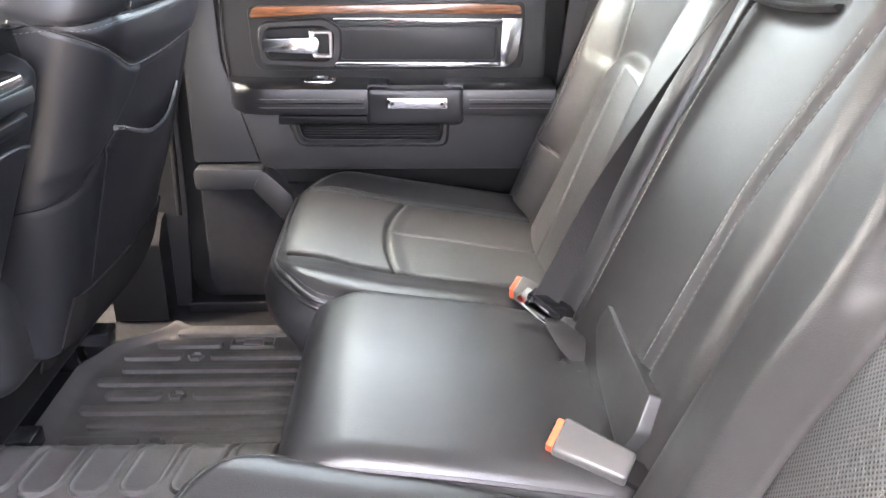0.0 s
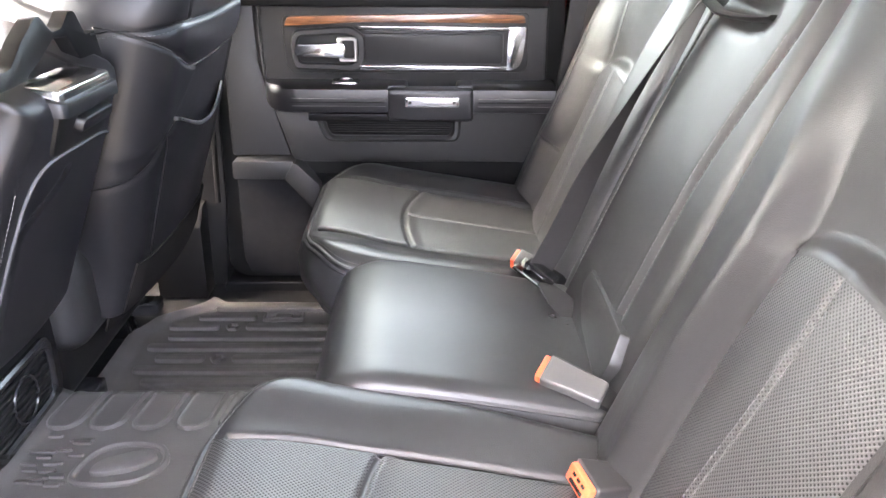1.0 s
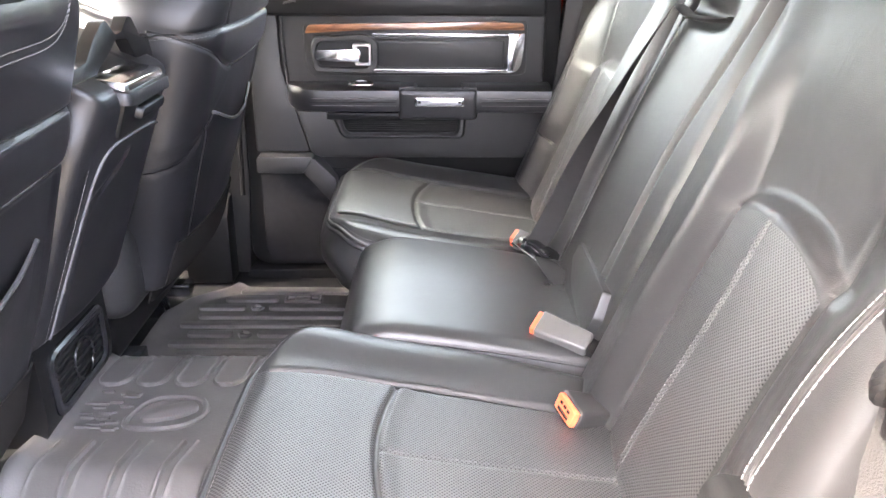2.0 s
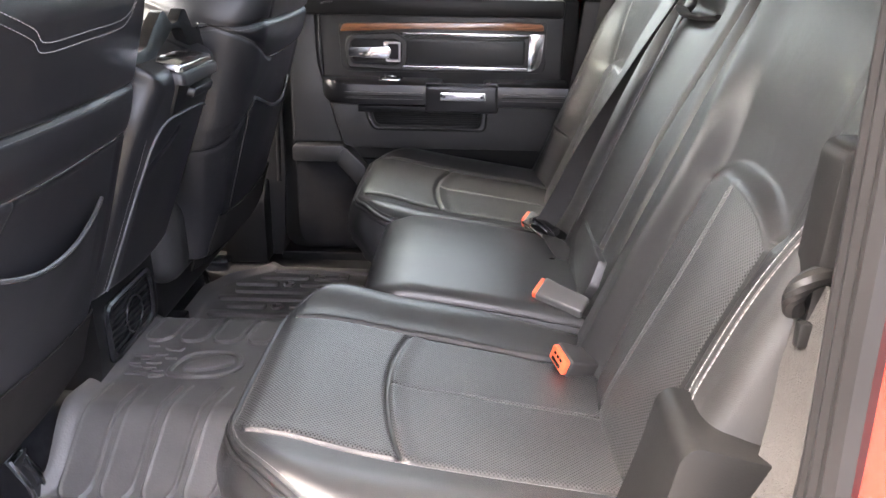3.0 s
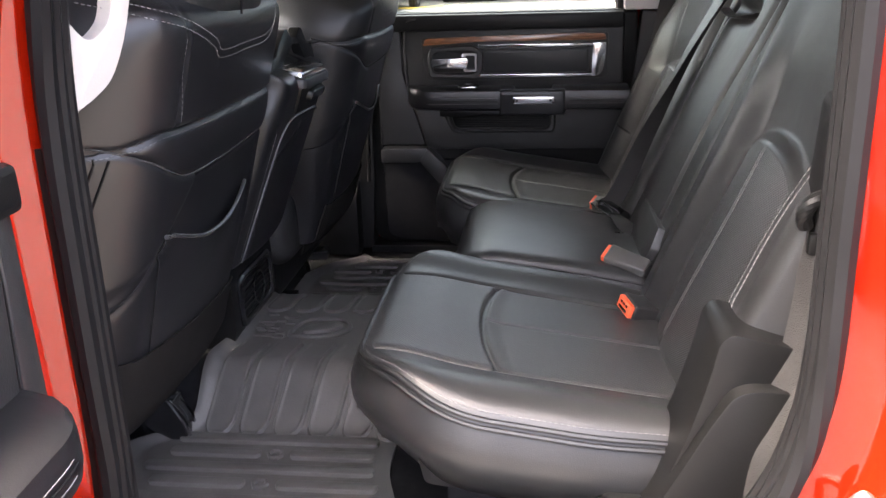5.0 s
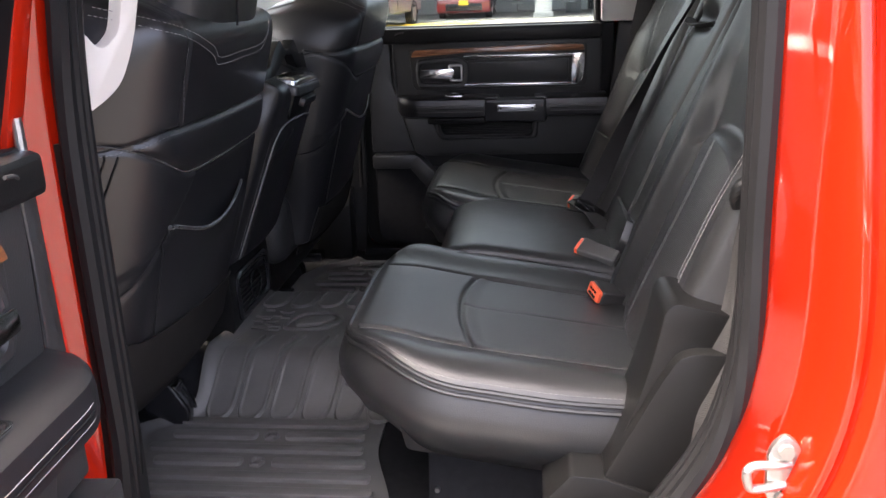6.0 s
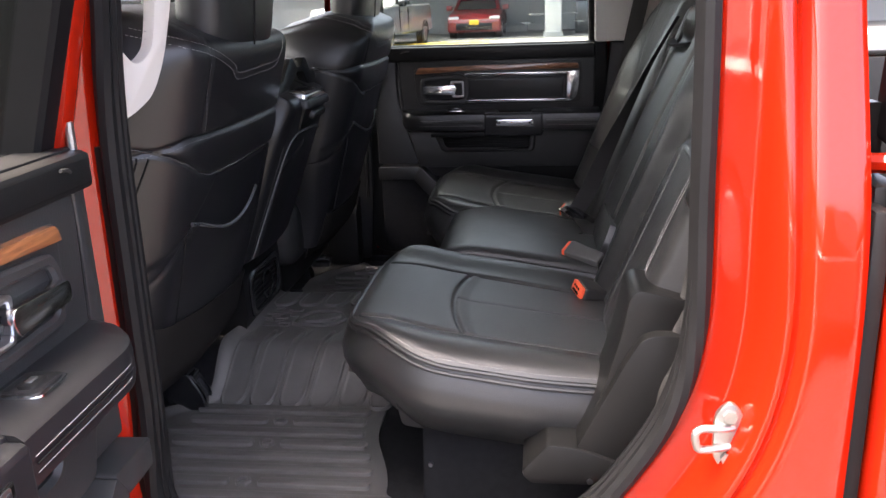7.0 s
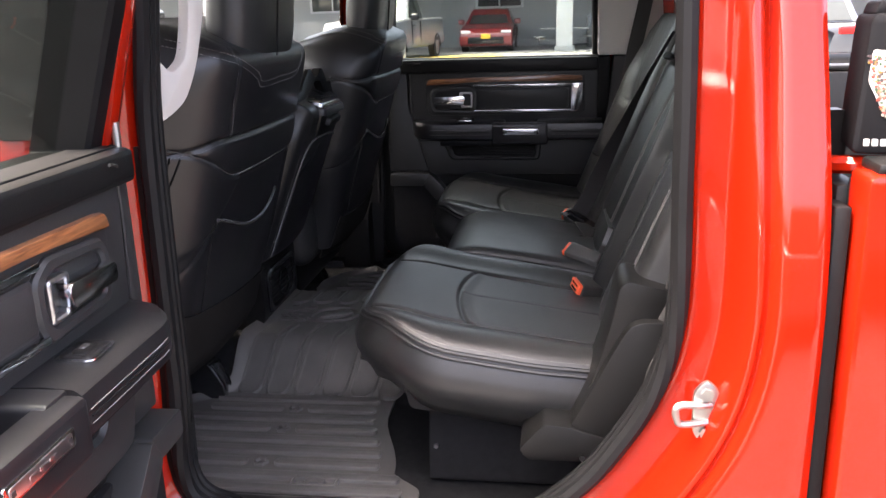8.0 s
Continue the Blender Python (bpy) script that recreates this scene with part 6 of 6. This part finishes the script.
# black case on the bed rail, with a colourful sticker
CASE = material("matte black case plastic", (0.006, 0.006, 0.007), 0.6, spec=0.15, bump=(300, 0.1), mottle=0.2)
case = thing("tool_case", "black hard case with a colourful sticker standing on the bed rail", "case")
cm = pose(0.416, -0.022, 1.419, 0, 0, -10)
face = lambda a, d, b: cm @ Vector((a, d, b))
part("shell", slab(rounded([(0.0, 0.0), (0.17, 0.0), (0.165, 0.17), (0.008, 0.17)], 0.012), 0.11, 0.0, 0.008, face), CASE, case)
part("lid", slab(rounded([(0.012, 0.168), (0.16, 0.168), (0.155, 0.185), (0.018, 0.185)], 0.006), 0.10, 0.01, 0.005, face), CASE, case)
STK = material("sticker white", (0.42, 0.41, 0.38), 0.5, mottle=0.05)
sk = rounded([(0.014, 0.128), (0.05, 0.124), (0.054, 0.095), (0.085, 0.06), (0.078, 0.042), (0.045, 0.036), (0.028, 0.06), (0.012, 0.09)], 0.004)
stk = part("sticker", slab(sk, 0.001, -0.0015, 0.0004, face), STK, case, "white-edged sticker with coloured patches")
random.seed(11)
cols = [material("sticker patch", c, 0.5, mottle=0.2, mottle_scale=80) for c in ((0.2, 0.04, 0.03), (0.25, 0.15, 0.03), (0.04, 0.08, 0.04), (0.2, 0.11, 0.08), (0.06, 0.04, 0.04), (0.24, 0.22, 0.17))]
for i in range(290):
    f = random.random()
    z = 0.046 + 0.074 * f
    xm = 0.05 - 0.024 * f
    x = xm + (random.random() - 0.5) * 0.036
    r = 0.001 + 0.0013 * random.random()
    blob = [(x + r * math.cos(k) * (0.7 + 0.6 * random.random()), z + r * math.sin(k) * (0.7 + 0.6 * random.random())) for k in [j * math.pi / 4 for j in range(8)]]
    part("patch", slab(blob, -0.001, -0.0021 - 0.0004 * random.random(), 0.0002, face), random.choice(cols), stk)
for i in range(5):
    x = 0.014 + i * 0.0095
    part("letter_bar", slab(rounded([(x, 0.011), (x + 0.007, 0.011), (x + 0.007, 0.02), (x, 0.02)], 0.002), 0.001, -0.001, 0.0003, face), STK, case)
